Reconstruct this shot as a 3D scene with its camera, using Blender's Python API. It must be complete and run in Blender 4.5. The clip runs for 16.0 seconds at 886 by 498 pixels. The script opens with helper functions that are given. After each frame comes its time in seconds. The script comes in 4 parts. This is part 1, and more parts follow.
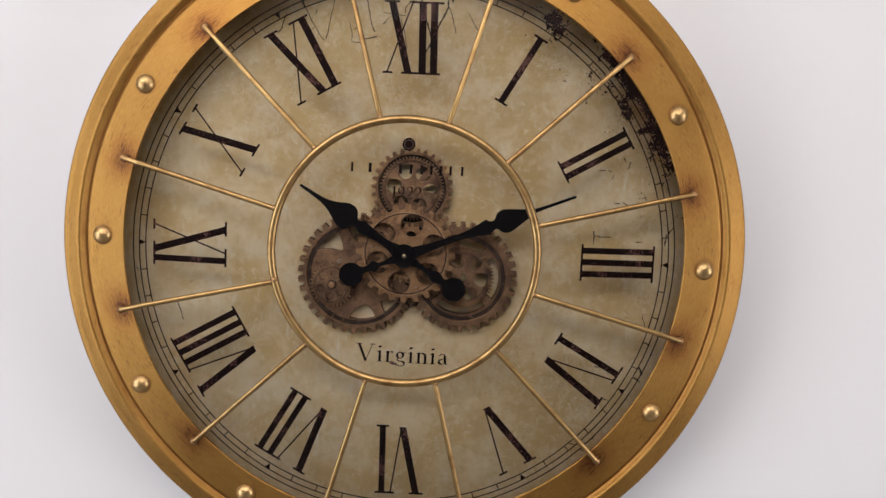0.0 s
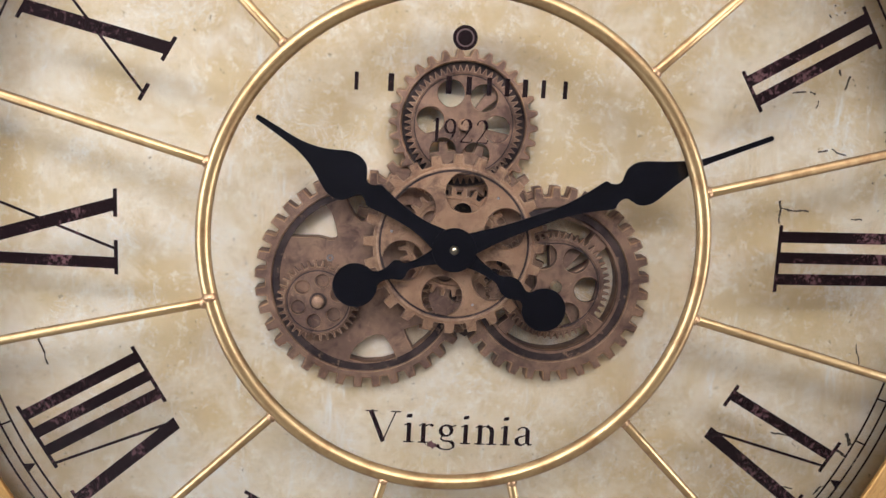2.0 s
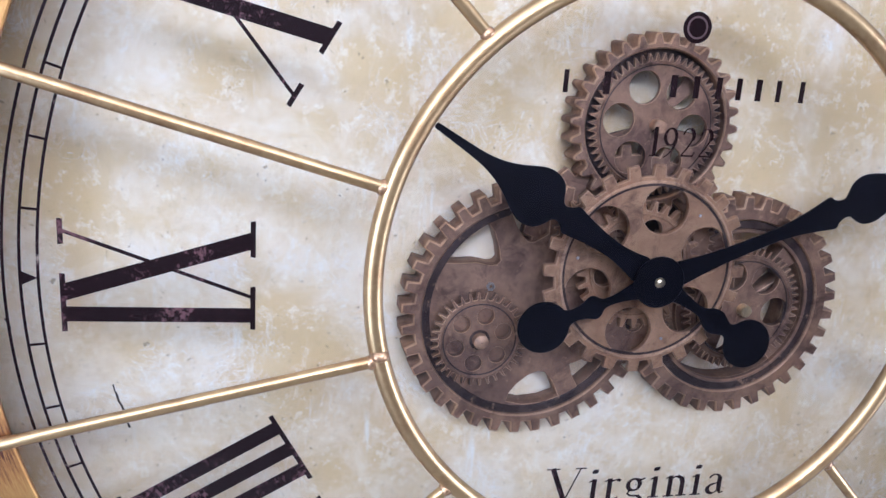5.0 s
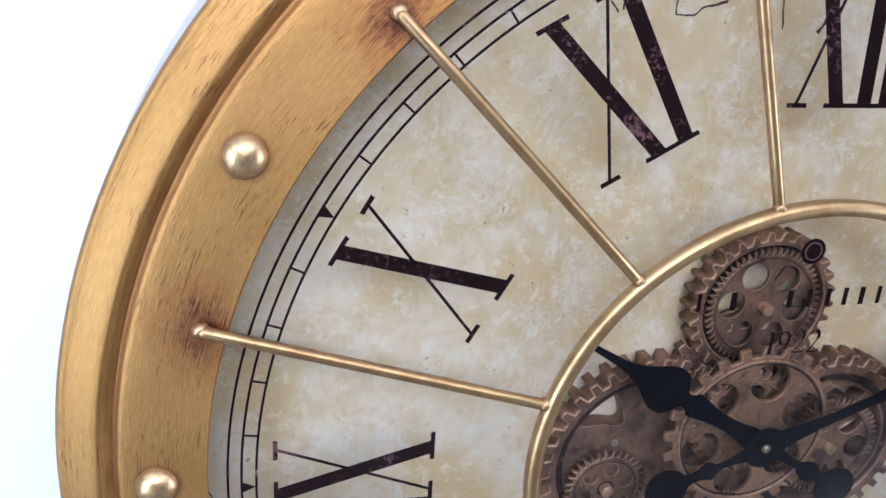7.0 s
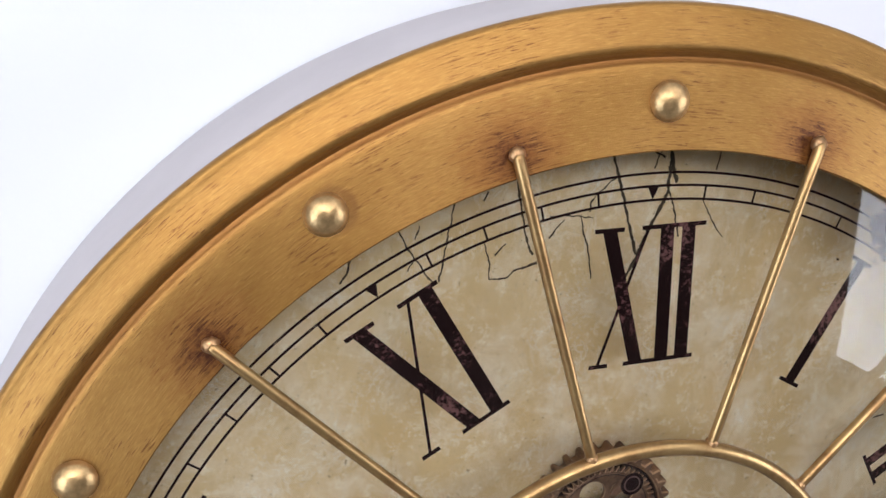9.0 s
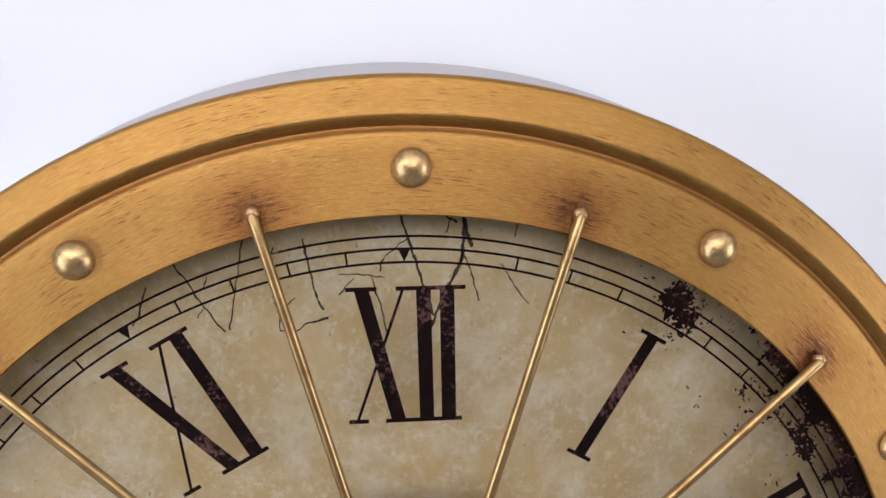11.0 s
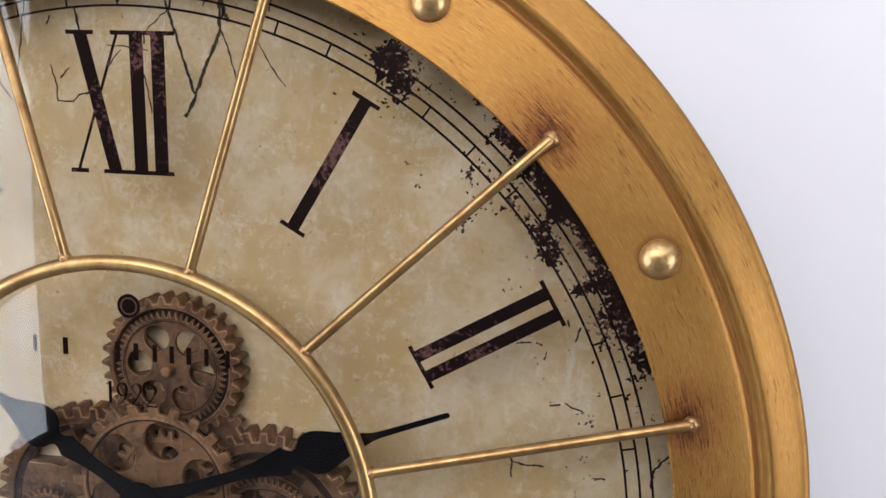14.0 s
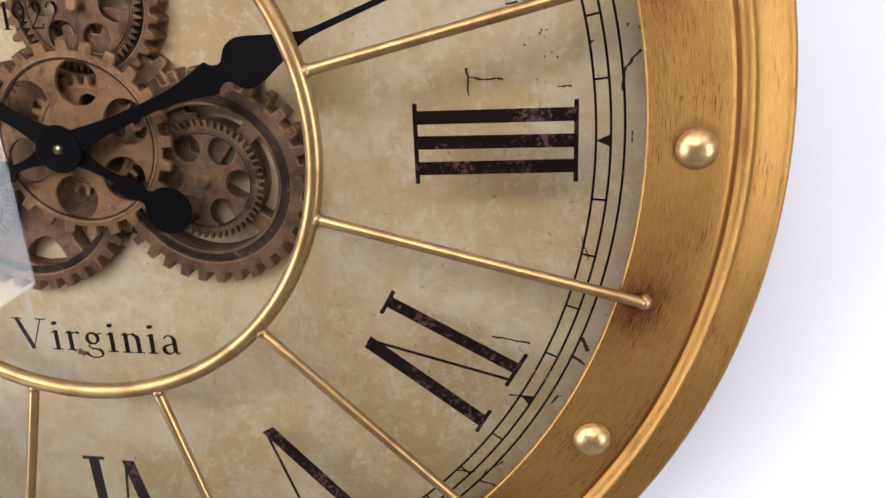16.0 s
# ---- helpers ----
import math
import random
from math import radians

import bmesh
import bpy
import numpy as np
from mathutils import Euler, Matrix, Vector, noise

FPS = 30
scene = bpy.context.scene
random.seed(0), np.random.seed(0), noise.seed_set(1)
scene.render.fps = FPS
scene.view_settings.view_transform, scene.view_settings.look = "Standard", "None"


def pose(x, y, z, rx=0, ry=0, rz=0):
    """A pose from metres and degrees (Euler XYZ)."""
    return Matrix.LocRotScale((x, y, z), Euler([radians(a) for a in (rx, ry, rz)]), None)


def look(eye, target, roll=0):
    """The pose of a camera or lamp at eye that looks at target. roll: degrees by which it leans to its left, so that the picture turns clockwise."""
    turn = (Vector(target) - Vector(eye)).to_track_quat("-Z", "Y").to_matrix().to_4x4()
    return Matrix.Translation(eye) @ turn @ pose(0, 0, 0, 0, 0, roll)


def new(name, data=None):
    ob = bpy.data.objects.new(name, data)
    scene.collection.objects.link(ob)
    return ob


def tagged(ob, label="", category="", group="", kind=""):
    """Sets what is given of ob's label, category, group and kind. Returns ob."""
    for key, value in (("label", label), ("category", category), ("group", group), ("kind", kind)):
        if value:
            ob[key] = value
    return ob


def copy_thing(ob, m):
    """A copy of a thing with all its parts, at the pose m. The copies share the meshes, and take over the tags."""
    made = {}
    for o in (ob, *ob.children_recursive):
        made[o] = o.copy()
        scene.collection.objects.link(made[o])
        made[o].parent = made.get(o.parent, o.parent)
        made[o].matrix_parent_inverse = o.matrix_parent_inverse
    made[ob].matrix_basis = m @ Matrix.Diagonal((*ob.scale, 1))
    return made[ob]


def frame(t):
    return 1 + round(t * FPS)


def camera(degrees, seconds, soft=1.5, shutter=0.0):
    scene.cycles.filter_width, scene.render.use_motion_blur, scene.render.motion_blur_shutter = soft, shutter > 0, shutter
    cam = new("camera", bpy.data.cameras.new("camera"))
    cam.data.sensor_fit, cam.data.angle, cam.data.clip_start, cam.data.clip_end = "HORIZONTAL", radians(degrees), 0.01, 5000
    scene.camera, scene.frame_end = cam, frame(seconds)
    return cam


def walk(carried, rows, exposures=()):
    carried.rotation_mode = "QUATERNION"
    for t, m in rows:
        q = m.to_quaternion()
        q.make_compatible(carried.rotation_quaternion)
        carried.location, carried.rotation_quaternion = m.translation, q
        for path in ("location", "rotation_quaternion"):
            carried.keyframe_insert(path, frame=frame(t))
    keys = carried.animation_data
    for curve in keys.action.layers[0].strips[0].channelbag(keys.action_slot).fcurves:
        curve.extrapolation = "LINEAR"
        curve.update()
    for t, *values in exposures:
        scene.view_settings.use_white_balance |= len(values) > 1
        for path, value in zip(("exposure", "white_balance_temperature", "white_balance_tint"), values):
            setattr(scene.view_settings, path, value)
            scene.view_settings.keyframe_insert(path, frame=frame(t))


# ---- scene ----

Z0 = 1.60  # height of the clock's centre above the floor
DIAL_Y, GLASS_Y, INK_Y = 0.038, -0.0004, 0.0  # depths of the dial, the glass and the print on it

# ---- camera and walk ----
ROWS = [
    (0, (0.0279, -0.7526, 0.0950), (0.0303, -0.4051, 0.0532), 3.24),
    (0.5, (0.0154, -0.6513, 0.0882), (0.0190, -0.3050, 0.0375), 2.92),
    (1, (-0.0026, -0.5702, 0.0774), (0.0021, -0.2244, 0.0232), 2.83),
    (1.5, (-0.0286, -0.4830, 0.0698), (-0.0152, -0.1374, 0.0157), 3.13),
    (2, (-0.0292, -0.4016, 0.0621), (-0.0090, -0.0567, 0.0058), 3.19),
    (2.5, (-0.0287, -0.3416, 0.0497), (0.0032, 0.0021, -0.0081), 3.24),
    (3, (-0.0361, -0.3110, 0.0427), (0.0091, 0.0313, -0.0151), 3.68),
    (5.5, (-0.1912, -0.2968, 0.1201), (-0.1102, 0.0274, 0.0158), 4.67),
    (6, (-0.2127, -0.2939, 0.1526), (-0.1388, 0.0282, 0.0371), 4.52),
    (6.5, (-0.2243, -0.2931, 0.1832), (-0.1517, 0.0264, 0.0601), 4.29),
    (7, (-0.2304, -0.2920, 0.2152), (-0.1512, 0.0239, 0.0871), 3.98),
    (7.5, (-0.2329, -0.2909, 0.2439), (-0.1421, 0.0224, 0.1171), 3.47),
    (8, (-0.2204, -0.2921, 0.2743), (-0.1243, 0.0202, 0.1487), 2.79),
    (8.5, (-0.2016, -0.2932, 0.2987), (-0.1039, 0.0202, 0.1773), 1.95),
    (9, (-0.1820, -0.2952, 0.3187), (-0.0848, 0.0205, 0.2032), 1.34),
    (9.5, (-0.1583, -0.3004, 0.3335), (-0.0654, 0.0189, 0.2243), 1.17),
    (12, (0.0728, -0.3621, 0.3030), (0.0518, -0.0233, 0.2177), 1.31),
    (12.5, (0.1111, -0.3623, 0.2833), (0.0637, -0.0249, 0.2031), 1.77),
    (13, (0.1474, -0.3606, 0.2602), (0.0874, -0.0234, 0.1878), 2.17),
    (13.5, (0.1781, -0.3542, 0.2336), (0.1186, -0.0165, 0.1631), 2.12),
    (14, (0.2021, -0.3484, 0.2023), (0.1425, -0.0109, 0.1313), 1.98),
    (14.5, (0.2195, -0.3451, 0.1723), (0.1629, -0.0089, 0.0929), 1.38),
    (15, (0.2294, -0.3438, 0.1414), (0.1763, -0.0105, 0.0486), 0.41),
    (15.5, (0.2291, -0.3391, 0.1070), (0.1768, -0.0098, 0.0008), -0.61),
    (16, (0.2183, -0.3348, 0.0765), (0.1654, -0.0096, -0.0415), -1.72),
]
# stops, white balance and tint of the clip as it goes
EXPOSURES = [(0, -0.48, 7200, 14), (0.5, -0.10, 7100, 14), (1, 0.08, 6700, 13), (1.5, 0.38, 6350, 13), (2, 0.64, 5800, 15), (2.5, 0.96, 5300, 17), (3, 0.95, 5080, 19), (5.5, 0.68, 4850, 19), (6.5, 0.40, 4870, 17), (7.5, 0.20, 5500, 13), (9, -0.16, 6250, 12),
             (9.5, -0.30, 6300, 12), (12, -0.31, 6400, 13), (13, -0.31, 6400, 13), (14.5, -0.02, 6600, 14), (16, 0.30, 6600, 14)]
cam = camera(54.07, 16.0)
walk(cam, [(t, look((e[0], e[1], e[2] + Z0), (g[0], g[1], g[2] + Z0), roll)) for t, e, g, roll in ROWS], EXPOSURES)

# ---- world and light ----
world = bpy.data.worlds.new("sky")
scene.world = world
world.use_nodes = True
wn = world.node_tree
sky = wn.nodes.new("ShaderNodeTexSky")
sky.sky_type = "NISHITA"
sky.sun_disc = False
sky.sun_elevation = radians(40)
sky.sun_rotation = radians(200)
wn.links.new(sky.outputs[0], wn.nodes["Background"].inputs[0])
wn.nodes["Background"].inputs[1].default_value = 0.10

ROOM_L, ROOM_R, ROOM_B, ROOM_F, ROOM_H = -2.4, 2.6, -4.5, 0.076, 2.8


def window_light(name, m, width, height, watts, colour):
    lamp = bpy.data.lights.new(name, "AREA")
    lamp.shape, lamp.size, lamp.size_y, lamp.energy, lamp.color = "RECTANGLE", width, height, watts, colour
    ob = new(name, lamp)
    ob.matrix_world = m
    return ob


window_light("window_light", look((ROOM_L - 0.02, -2.05, 1.225), (ROOM_L + 1, -2.05, 1.225)), 2.3, 2.35, 100, (0.82, 0.91, 1.0))
window_light("window_light", look((ROOM_R + 0.02, -1.7, 1.35), (ROOM_R - 1, -1.7, 1.35)), 1.6, 1.9, 62, (0.93, 0.96, 1.0))
window_light("ceiling_panel_light", look((-0.1, -1.35, ROOM_H - 0.05), (-0.1, -1.35, 0)), 3.0, 1.7, 26, (1.0, 0.97, 0.95))
# unseen fill lamp, added to brighten the dial from above and in front
window_light("dial_fill_light", look((-0.45, -1.75, ROOM_H - 0.10), (0, 0, Z0)), 2.6, 0.7, 44, (1.0, 0.95, 0.89))


# ---- materials ----
class Nodes:
    """A small builder for node materials."""

    def __init__(self, name):
        self.mat = bpy.data.materials.new(name)
        self.mat.use_nodes = True
        self.tree = self.mat.node_tree
        self.bsdf = self.tree.nodes["Principled BSDF"]

    def add(self, kind, **inputs):
        n = self.tree.nodes.new(kind)
        for key, value in inputs.items():
            self.put(n.inputs[key.replace("_", " ")], value)
        return n

    def put(self, socket, value):
        if isinstance(value, bpy.types.NodeSocket):
            self.tree.links.new(value, socket)
        else:
            socket.default_value = value

    def math(self, op, a, b=0.0, c=0.0, clamp=False):
        n = self.tree.nodes.new("ShaderNodeMath")
        n.operation, n.use_clamp = op, clamp
        for i, v in enumerate((a, b, c)):
            self.put(n.inputs[i], v)
        return n.outputs[0]

    def coords(self):
        return self.add("ShaderNodeTexCoord").outputs["Object"]

    def noise(self, vector, scale, detail=4.0, rough=0.55, distortion=0.0):
        return self.add("ShaderNodeTexNoise", Vector=vector, Scale=scale, Detail=detail, Roughness=rough, Distortion=distortion).outputs["Fac"]

    def ramp(self, fac, *stops):
        n = self.add("ShaderNodeValToRGB", Fac=fac)
        el = n.color_ramp.elements
        while len(el) < len(stops):
            el.new(0.5)
        for e, (p, c) in zip(el, stops):
            e.position = p
            e.color = (c, c, c, 1) if isinstance(c, (int, float)) else (*c, 1)
        return n.outputs[0]

    def mix(self, fac, a, b, blend="MIX"):
        n = self.tree.nodes.new("ShaderNodeMix")
        n.data_type, n.blend_type = "RGBA", blend
        self.put(n.inputs["Factor"], fac)
        self.put(n.inputs["A"], (*a, 1) if isinstance(a, tuple) else a)
        self.put(n.inputs["B"], (*b, 1) if isinstance(b, tuple) else b)
        return n.outputs["Result"]

    def bump(self, height, strength, distance=0.001):
        return self.add("ShaderNodeBump", Height=height, Strength=strength, Distance=distance).outputs[0]

    def polar(self, tangential, radial):
        """Coordinates that run round and out from the clock's centre, for brushed streaks."""
        s = self.add("ShaderNodeSeparateXYZ", Vector=self.coords())
        x, y, z = s.outputs
        angle = self.math("ARCTAN2", x, z)
        r = self.math("SQRT", self.math("ADD", self.math("MULTIPLY", x, x), self.math("MULTIPLY", z, z)))
        v = self.add("ShaderNodeCombineXYZ", X=self.math("MULTIPLY", angle, tangential), Y=self.math("MULTIPLY", r, radial), Z=self.math("MULTIPLY", y, radial))
        return v.outputs[0], angle, r

    def done(self, colour, rough, metallic=0.0, normal=None, specular=None):
        b = self.bsdf.inputs
        self.put(b["Base Color"], (*colour, 1) if isinstance(colour, tuple) else colour)
        self.put(b["Roughness"], rough)
        self.put(b["Metallic"], metallic)
        if normal is not None:
            self.put(b["Normal"], normal)
        if specular is not None:
            self.put(b["Specular IOR Level"], specular)
        return self.mat


def make_gold(name, stains):
    """Antique gold paint, brushed round the rim, with brown glaze in the brush marks."""
    n = Nodes(name)
    v, angle, r = n.polar(30.0, 1450.0)
    streak = n.noise(v, 1.0, 6.0, 0.68, 0.5)
    v2, _, _ = n.polar(60.0, 2200.0)
    fine = n.noise(v2, 1.0, 4.0, 0.65)
    c = n.coords()
    cloud = n.noise(c, 16.0, 5.0, 0.62)
    col = n.mix(n.ramp(cloud, (0.32, 0.0), (0.68, 1.0)), (0.280, 0.143, 0.033), (0.350, 0.189, 0.053))
    col = n.mix(n.ramp(fine, (0.42, 0.0), (0.64, 0.50)), col, (0.222, 0.105, 0.024))
    col = n.mix(n.ramp(fine, (0.28, 0.50), (0.42, 0.0)), col, (0.45, 0.265, 0.087))
    patch = n.ramp(n.noise(c, 34.0, 4.0, 0.6), (0.43, 0.0), (0.58, 1.0))
    flecks = n.math("MULTIPLY", n.ramp(streak, (0.545, 0.0), (0.62, 1.0)), patch)
    col = n.mix(n.math("MULTIPLY", flecks, 0.9), col, (0.13, 0.05, 0.015))
    if stains:
        # brown glaze gathered at the ends of the twelve spokes, and a darker brown line along the cove
        turn = n.math("DIVIDE", n.math("SUBTRACT", angle, radians(15.4)), radians(30))
        off = n.math("MULTIPLY", n.math("SUBTRACT", n.math("FRACT", n.math("ADD", turn, 0.5)), 0.5), radians(30) * 0.254)
        dr = n.math("MULTIPLY", n.math("SUBTRACT", r, 0.2535), 1.25)
        dist = n.math("SQRT", n.math("ADD", n.math("MULTIPLY", off, off), n.math("MULTIPLY", dr, dr)))
        dist = n.math("ADD", dist, n.math("MULTIPLY", n.math("SUBTRACT", streak, 0.5), 0.060))
        rubbed = n.noise(c, 210.0, 5.0, 0.7)
        dist = n.math("ADD", dist, n.math("MULTIPLY", n.math("SUBTRACT", rubbed, 0.5), 0.016))
        wash = n.ramp(n.math("MULTIPLY", dist, 34.0), (0.10, 0.85), (0.50, 0.45), (0.95, 0.0))
        col = n.mix(wash, col, (0.20, 0.072, 0.018))
        soft = n.ramp(n.math("MULTIPLY", dist, 34.0), (0.10, 1.0), (0.26, 0.8), (0.46, 0.0))
        soft = n.math("MULTIPLY", soft, n.ramp(rubbed, (0.40, 0.25), (0.56, 1.0)))
        col = n.mix(soft, col, (0.060, 0.018, 0.009))
        # a faint darker brown ring round the foot of each rivet
        turn = n.math("DIVIDE", angle, radians(30))
        off = n.math("MULTIPLY", n.math("SUBTRACT", n.math("FRACT", n.math("ADD", turn, 0.5)), 0.5), radians(30) * 0.263)
        dr = n.math("SUBTRACT", r, 0.263)
        dist = n.math("SQRT", n.math("ADD", n.math("MULTIPLY", off, off), n.math("MULTIPLY", dr, dr)))
        dist = n.math("ADD", dist, n.math("MULTIPLY", n.math("SUBTRACT", cloud, 0.5), 0.008))
        col = n.mix(n.ramp(n.math("MULTIPLY", dist, 50.0), (0.40, 0.42), (0.50, 0.0)), col, (0.14, 0.055, 0.02))
        cove = n.math("ABSOLUTE", n.math("SUBTRACT", r, 0.2793))
        cove = n.math("ADD", cove, n.math("MULTIPLY", n.math("SUBTRACT", streak, 0.5), 0.010))
        col = n.mix(n.ramp(n.math("MULTIPLY", cove, 300.0), (0.0, 0.8), (0.85, 0.0)), col, (0.22, 0.09, 0.025))
    bump = n.bump(n.math("ADD", n.math("MULTIPLY", streak, 0.6), n.math("MULTIPLY", fine, 0.4)), 0.26, 0.0006)
    rough = n.ramp(cloud, (0.3, 0.36), (0.7, 0.48))
    return n.done(col, rough, 0.80, bump)


def make_rod_gold():
    n = Nodes("rod_gold")
    c = n.coords()
    worn = n.ramp(n.noise(c, 60.0, 5.0, 0.65), (0.45, 0.0), (0.70, 1.0))
    col = n.mix(worn, (0.41, 0.265, 0.115), (0.24, 0.130, 0.052))
    return n.done(col, n.ramp(worn, (0.0, 0.31), (1.0, 0.40)), 0.88, n.bump(n.noise(c, 110.0, 2.0), 0.03, 0.0004))


def make_plain(name, colour, rough, metallic, spread=0.25, scale=80.0, relief=0.2):
    n = Nodes(name)
    c = n.coords()
    f = n.noise(c, scale, 5.0, 0.6)
    dark = tuple(k * (1 - spread) for k in colour)
    light = tuple(min(1.0, k * (1 + spread)) for k in colour)
    return n.done(n.mix(n.ramp(f, (0.3, 0.0), (0.7, 1.0)), dark, light), rough, metallic, n.bump(f, relief, 0.0004))


def make_bronze(name, bright, dull):
    """Copper-brown gear metal with a dark patina in patches and fine scratches."""
    n = Nodes(name)
    c = n.coords()
    cloud = n.noise(c, 45.0, 5.0, 0.65)
    grit = n.noise(c, 420.0, 4.0, 0.6)
    col = n.mix(n.ramp(cloud, (0.40, 0.0), (0.58, 1.0)), bright, dull)
    smudge = n.noise(c, 75.0, 6.0, 0.7, 0.6)
    col = n.mix(n.ramp(smudge, (0.50, 0.0), (0.66, 0.75)), col, tuple(k * f for k, f in zip(dull, (0.36, 0.33, 0.42))))
    col = n.mix(n.ramp(grit, (0.56, 0.0), (0.76, 0.45)), col, (0.075, 0.042, 0.03))
    pick = n.noise(c, 210.0, 4.0, 0.7)
    col = n.mix(n.ramp(pick, (0.60, 0.0), (0.72, 0.6)), col, (0.62, 0.40, 0.25))
    rough = n.math("ADD", n.ramp(cloud, (0.3, 0.46), (0.7, 0.58)), n.math("MULTIPLY", grit, 0.1))
    return n.done(col, rough, 0.74, n.bump(n.math("ADD", grit, n.math("MULTIPLY", smudge, 1.5)), 0.4, 0.0005))


def make_parchment():
    """Cream dial paper: tan clouds, whitish abrasions, fine pale scratches and grey-green stains."""
    n = Nodes("dial_parchment")
    c = n.coords()
    big = n.noise(c, 13.0, 5.0, 0.6, 0.4)
    mid = n.noise(c, 42.0, 8.0, 0.74, 0.5)
    fine = n.noise(c, 170.0, 5.0, 0.75)
    col = n.mix(n.ramp(big, (0.40, 0.0), (0.60, 1.0)), (0.645, 0.490, 0.254), (0.715, 0.577, 0.345))
    pale = n.ramp(n.math("MULTIPLY_ADD", big, 0.35, n.math("MULTIPLY", mid, 0.65)), (0.45, 0.0), (0.60, 0.70))
    col = n.mix(pale, col, (0.83, 0.752, 0.605))
    tan = n.noise(c, 58.0, 8.0, 0.78, 0.2)
    col = n.mix(n.ramp(tan, (0.52, 0.0), (0.60, 0.36)), col, (0.60, 0.463, 0.26))
    col = n.mix(n.ramp(fine, (0.53, 0.0), (0.64, 0.55)), col, (0.855, 0.81, 0.685))
    col = n.mix(n.ramp(fine, (0.28, 0.42), (0.40, 0.0)), col, (0.40, 0.32, 0.18))
    for scale, width, seed in ((22.0, 0.007, 1.0), (48.0, 0.010, 5.0)):
        moved = n.add("ShaderNodeVectorMath", Vector=c)
        moved.inputs[1].default_value = (seed, seed, seed)
        vein = n.math("ABSOLUTE", n.math("SUBTRACT", n.noise(moved.outputs[0], scale, 8.0, 0.7, 1.6), 0.5))
        broken = n.math("MULTIPLY", n.ramp(vein, (0.0, 0.8), (width, 0.0)), n.ramp(n.noise(c, 26.0, 2.0), (0.48, 0.0), (0.60, 1.0)))
        col = n.mix(broken, col, (0.84, 0.85, 0.83))
    # slanting whitish scuffs
    lean = n.add("ShaderNodeMapping", Vector=c)
    lean.inputs["Rotation"].default_value = (0.0, radians(-38), 0.0)
    lean.inputs["Scale"].default_value = (1.0, 1.0, 0.16)
    scuff = n.math("MULTIPLY", n.ramp(n.noise(lean.outputs[0], 150.0, 6.0, 0.7), (0.57, 0.0), (0.68, 1.0)), n.ramp(n.noise(c, 17.0, 3.0), (0.50, 0.0), (0.64, 0.75)))
    col = n.mix(scuff, col, (0.80, 0.795, 0.74))
    speck = n.noise(c, 380.0, 2.0)
    col = n.mix(n.ramp(speck, (0.70, 0.0), (0.76, 0.7)), col, (0.27, 0.20, 0.11))
    return n.done(col, 0.62, 0.0, n.bump(mid, 0.15, 0.0004))


def make_ink(name, amount, transparent):
    """Dark printed ink, worn to reddish specks."""
    n = Nodes(name)
    c = n.coords()
    wear = n.noise(c, 480.0, 4.0, 0.7)
    where = n.noise(c, 42.0, 3.0, 0.6)
    # the numeral one is rubbed most
    d = n.add("ShaderNodeVectorMath", Vector=c)
    d.operation = "DISTANCE"
    d.inputs[1].default_value = (0.093, 0.0, 0.161)
    where = n.math("ADD", where, n.ramp(n.math("MULTIPLY", d.outputs["Value"], 30.0), (0.15, 0.22), (0.8, 0.0)))
    mask = n.ramp(n.math("MULTIPLY_ADD", wear, 0.55, n.math("MULTIPLY", where, 0.45)), (0.60 - amount, 0.0), (0.66 - amount, 1.0))
    col = n.mix(mask, (0.012, 0.0035, 0.0042), (0.24, 0.11, 0.115))
    n.done(col, 0.6, 0.0, None, 0.1)
    if transparent:
        t = n.add("ShaderNodeBsdfTransparent")
        m = n.tree.nodes.new("ShaderNodeMixShader")
        n.put(m.inputs[0], n.math("MULTIPLY", mask, transparent))
        n.tree.links.new(n.bsdf.outputs[0], m.inputs[1])
        n.tree.links.new(t.outputs[0], m.inputs[2])
        n.tree.links.new(m.outputs[0], n.tree.nodes["Material Output"].inputs["Surface"])
    return n.mat


def make_pane():
    """Clear clock glass: passes light, and mirrors the room by its Fresnel gloss."""
    n = Nodes("clear_glass")
    t = n.add("ShaderNodeBsdfTransparent", Color=(0.985, 0.985, 0.985, 1))
    g = n.add("ShaderNodeBsdfGlossy", Color=(1, 1, 1, 1), Roughness=0.015)
    f = n.add("ShaderNodeFresnel", IOR=1.5)
    m = n.tree.nodes.new("ShaderNodeMixShader")
    n.tree.links.new(f.outputs[0], m.inputs[0])
    n.tree.links.new(t.outputs[0], m.inputs[1])
    n.tree.links.new(g.outputs[0], m.inputs[2])
    n.tree.links.new(m.outputs[0], n.tree.nodes["Material Output"].inputs["Surface"])
    return n.mat


def make_paint(name, colour, rough=0.7, relief=0.12):
    """Rolled wall paint: faint clouds and orange-peel relief."""
    n = Nodes(name)
    c = n.coords()
    big = n.noise(c, 1.6, 4.0)
    peel = n.noise(c, 420.0, 3.0)
    dark = tuple(k * 0.96 for k in colour)
    return n.done(n.mix(big, dark, colour), rough, 0.0, n.bump(peel, relief, 0.0005))


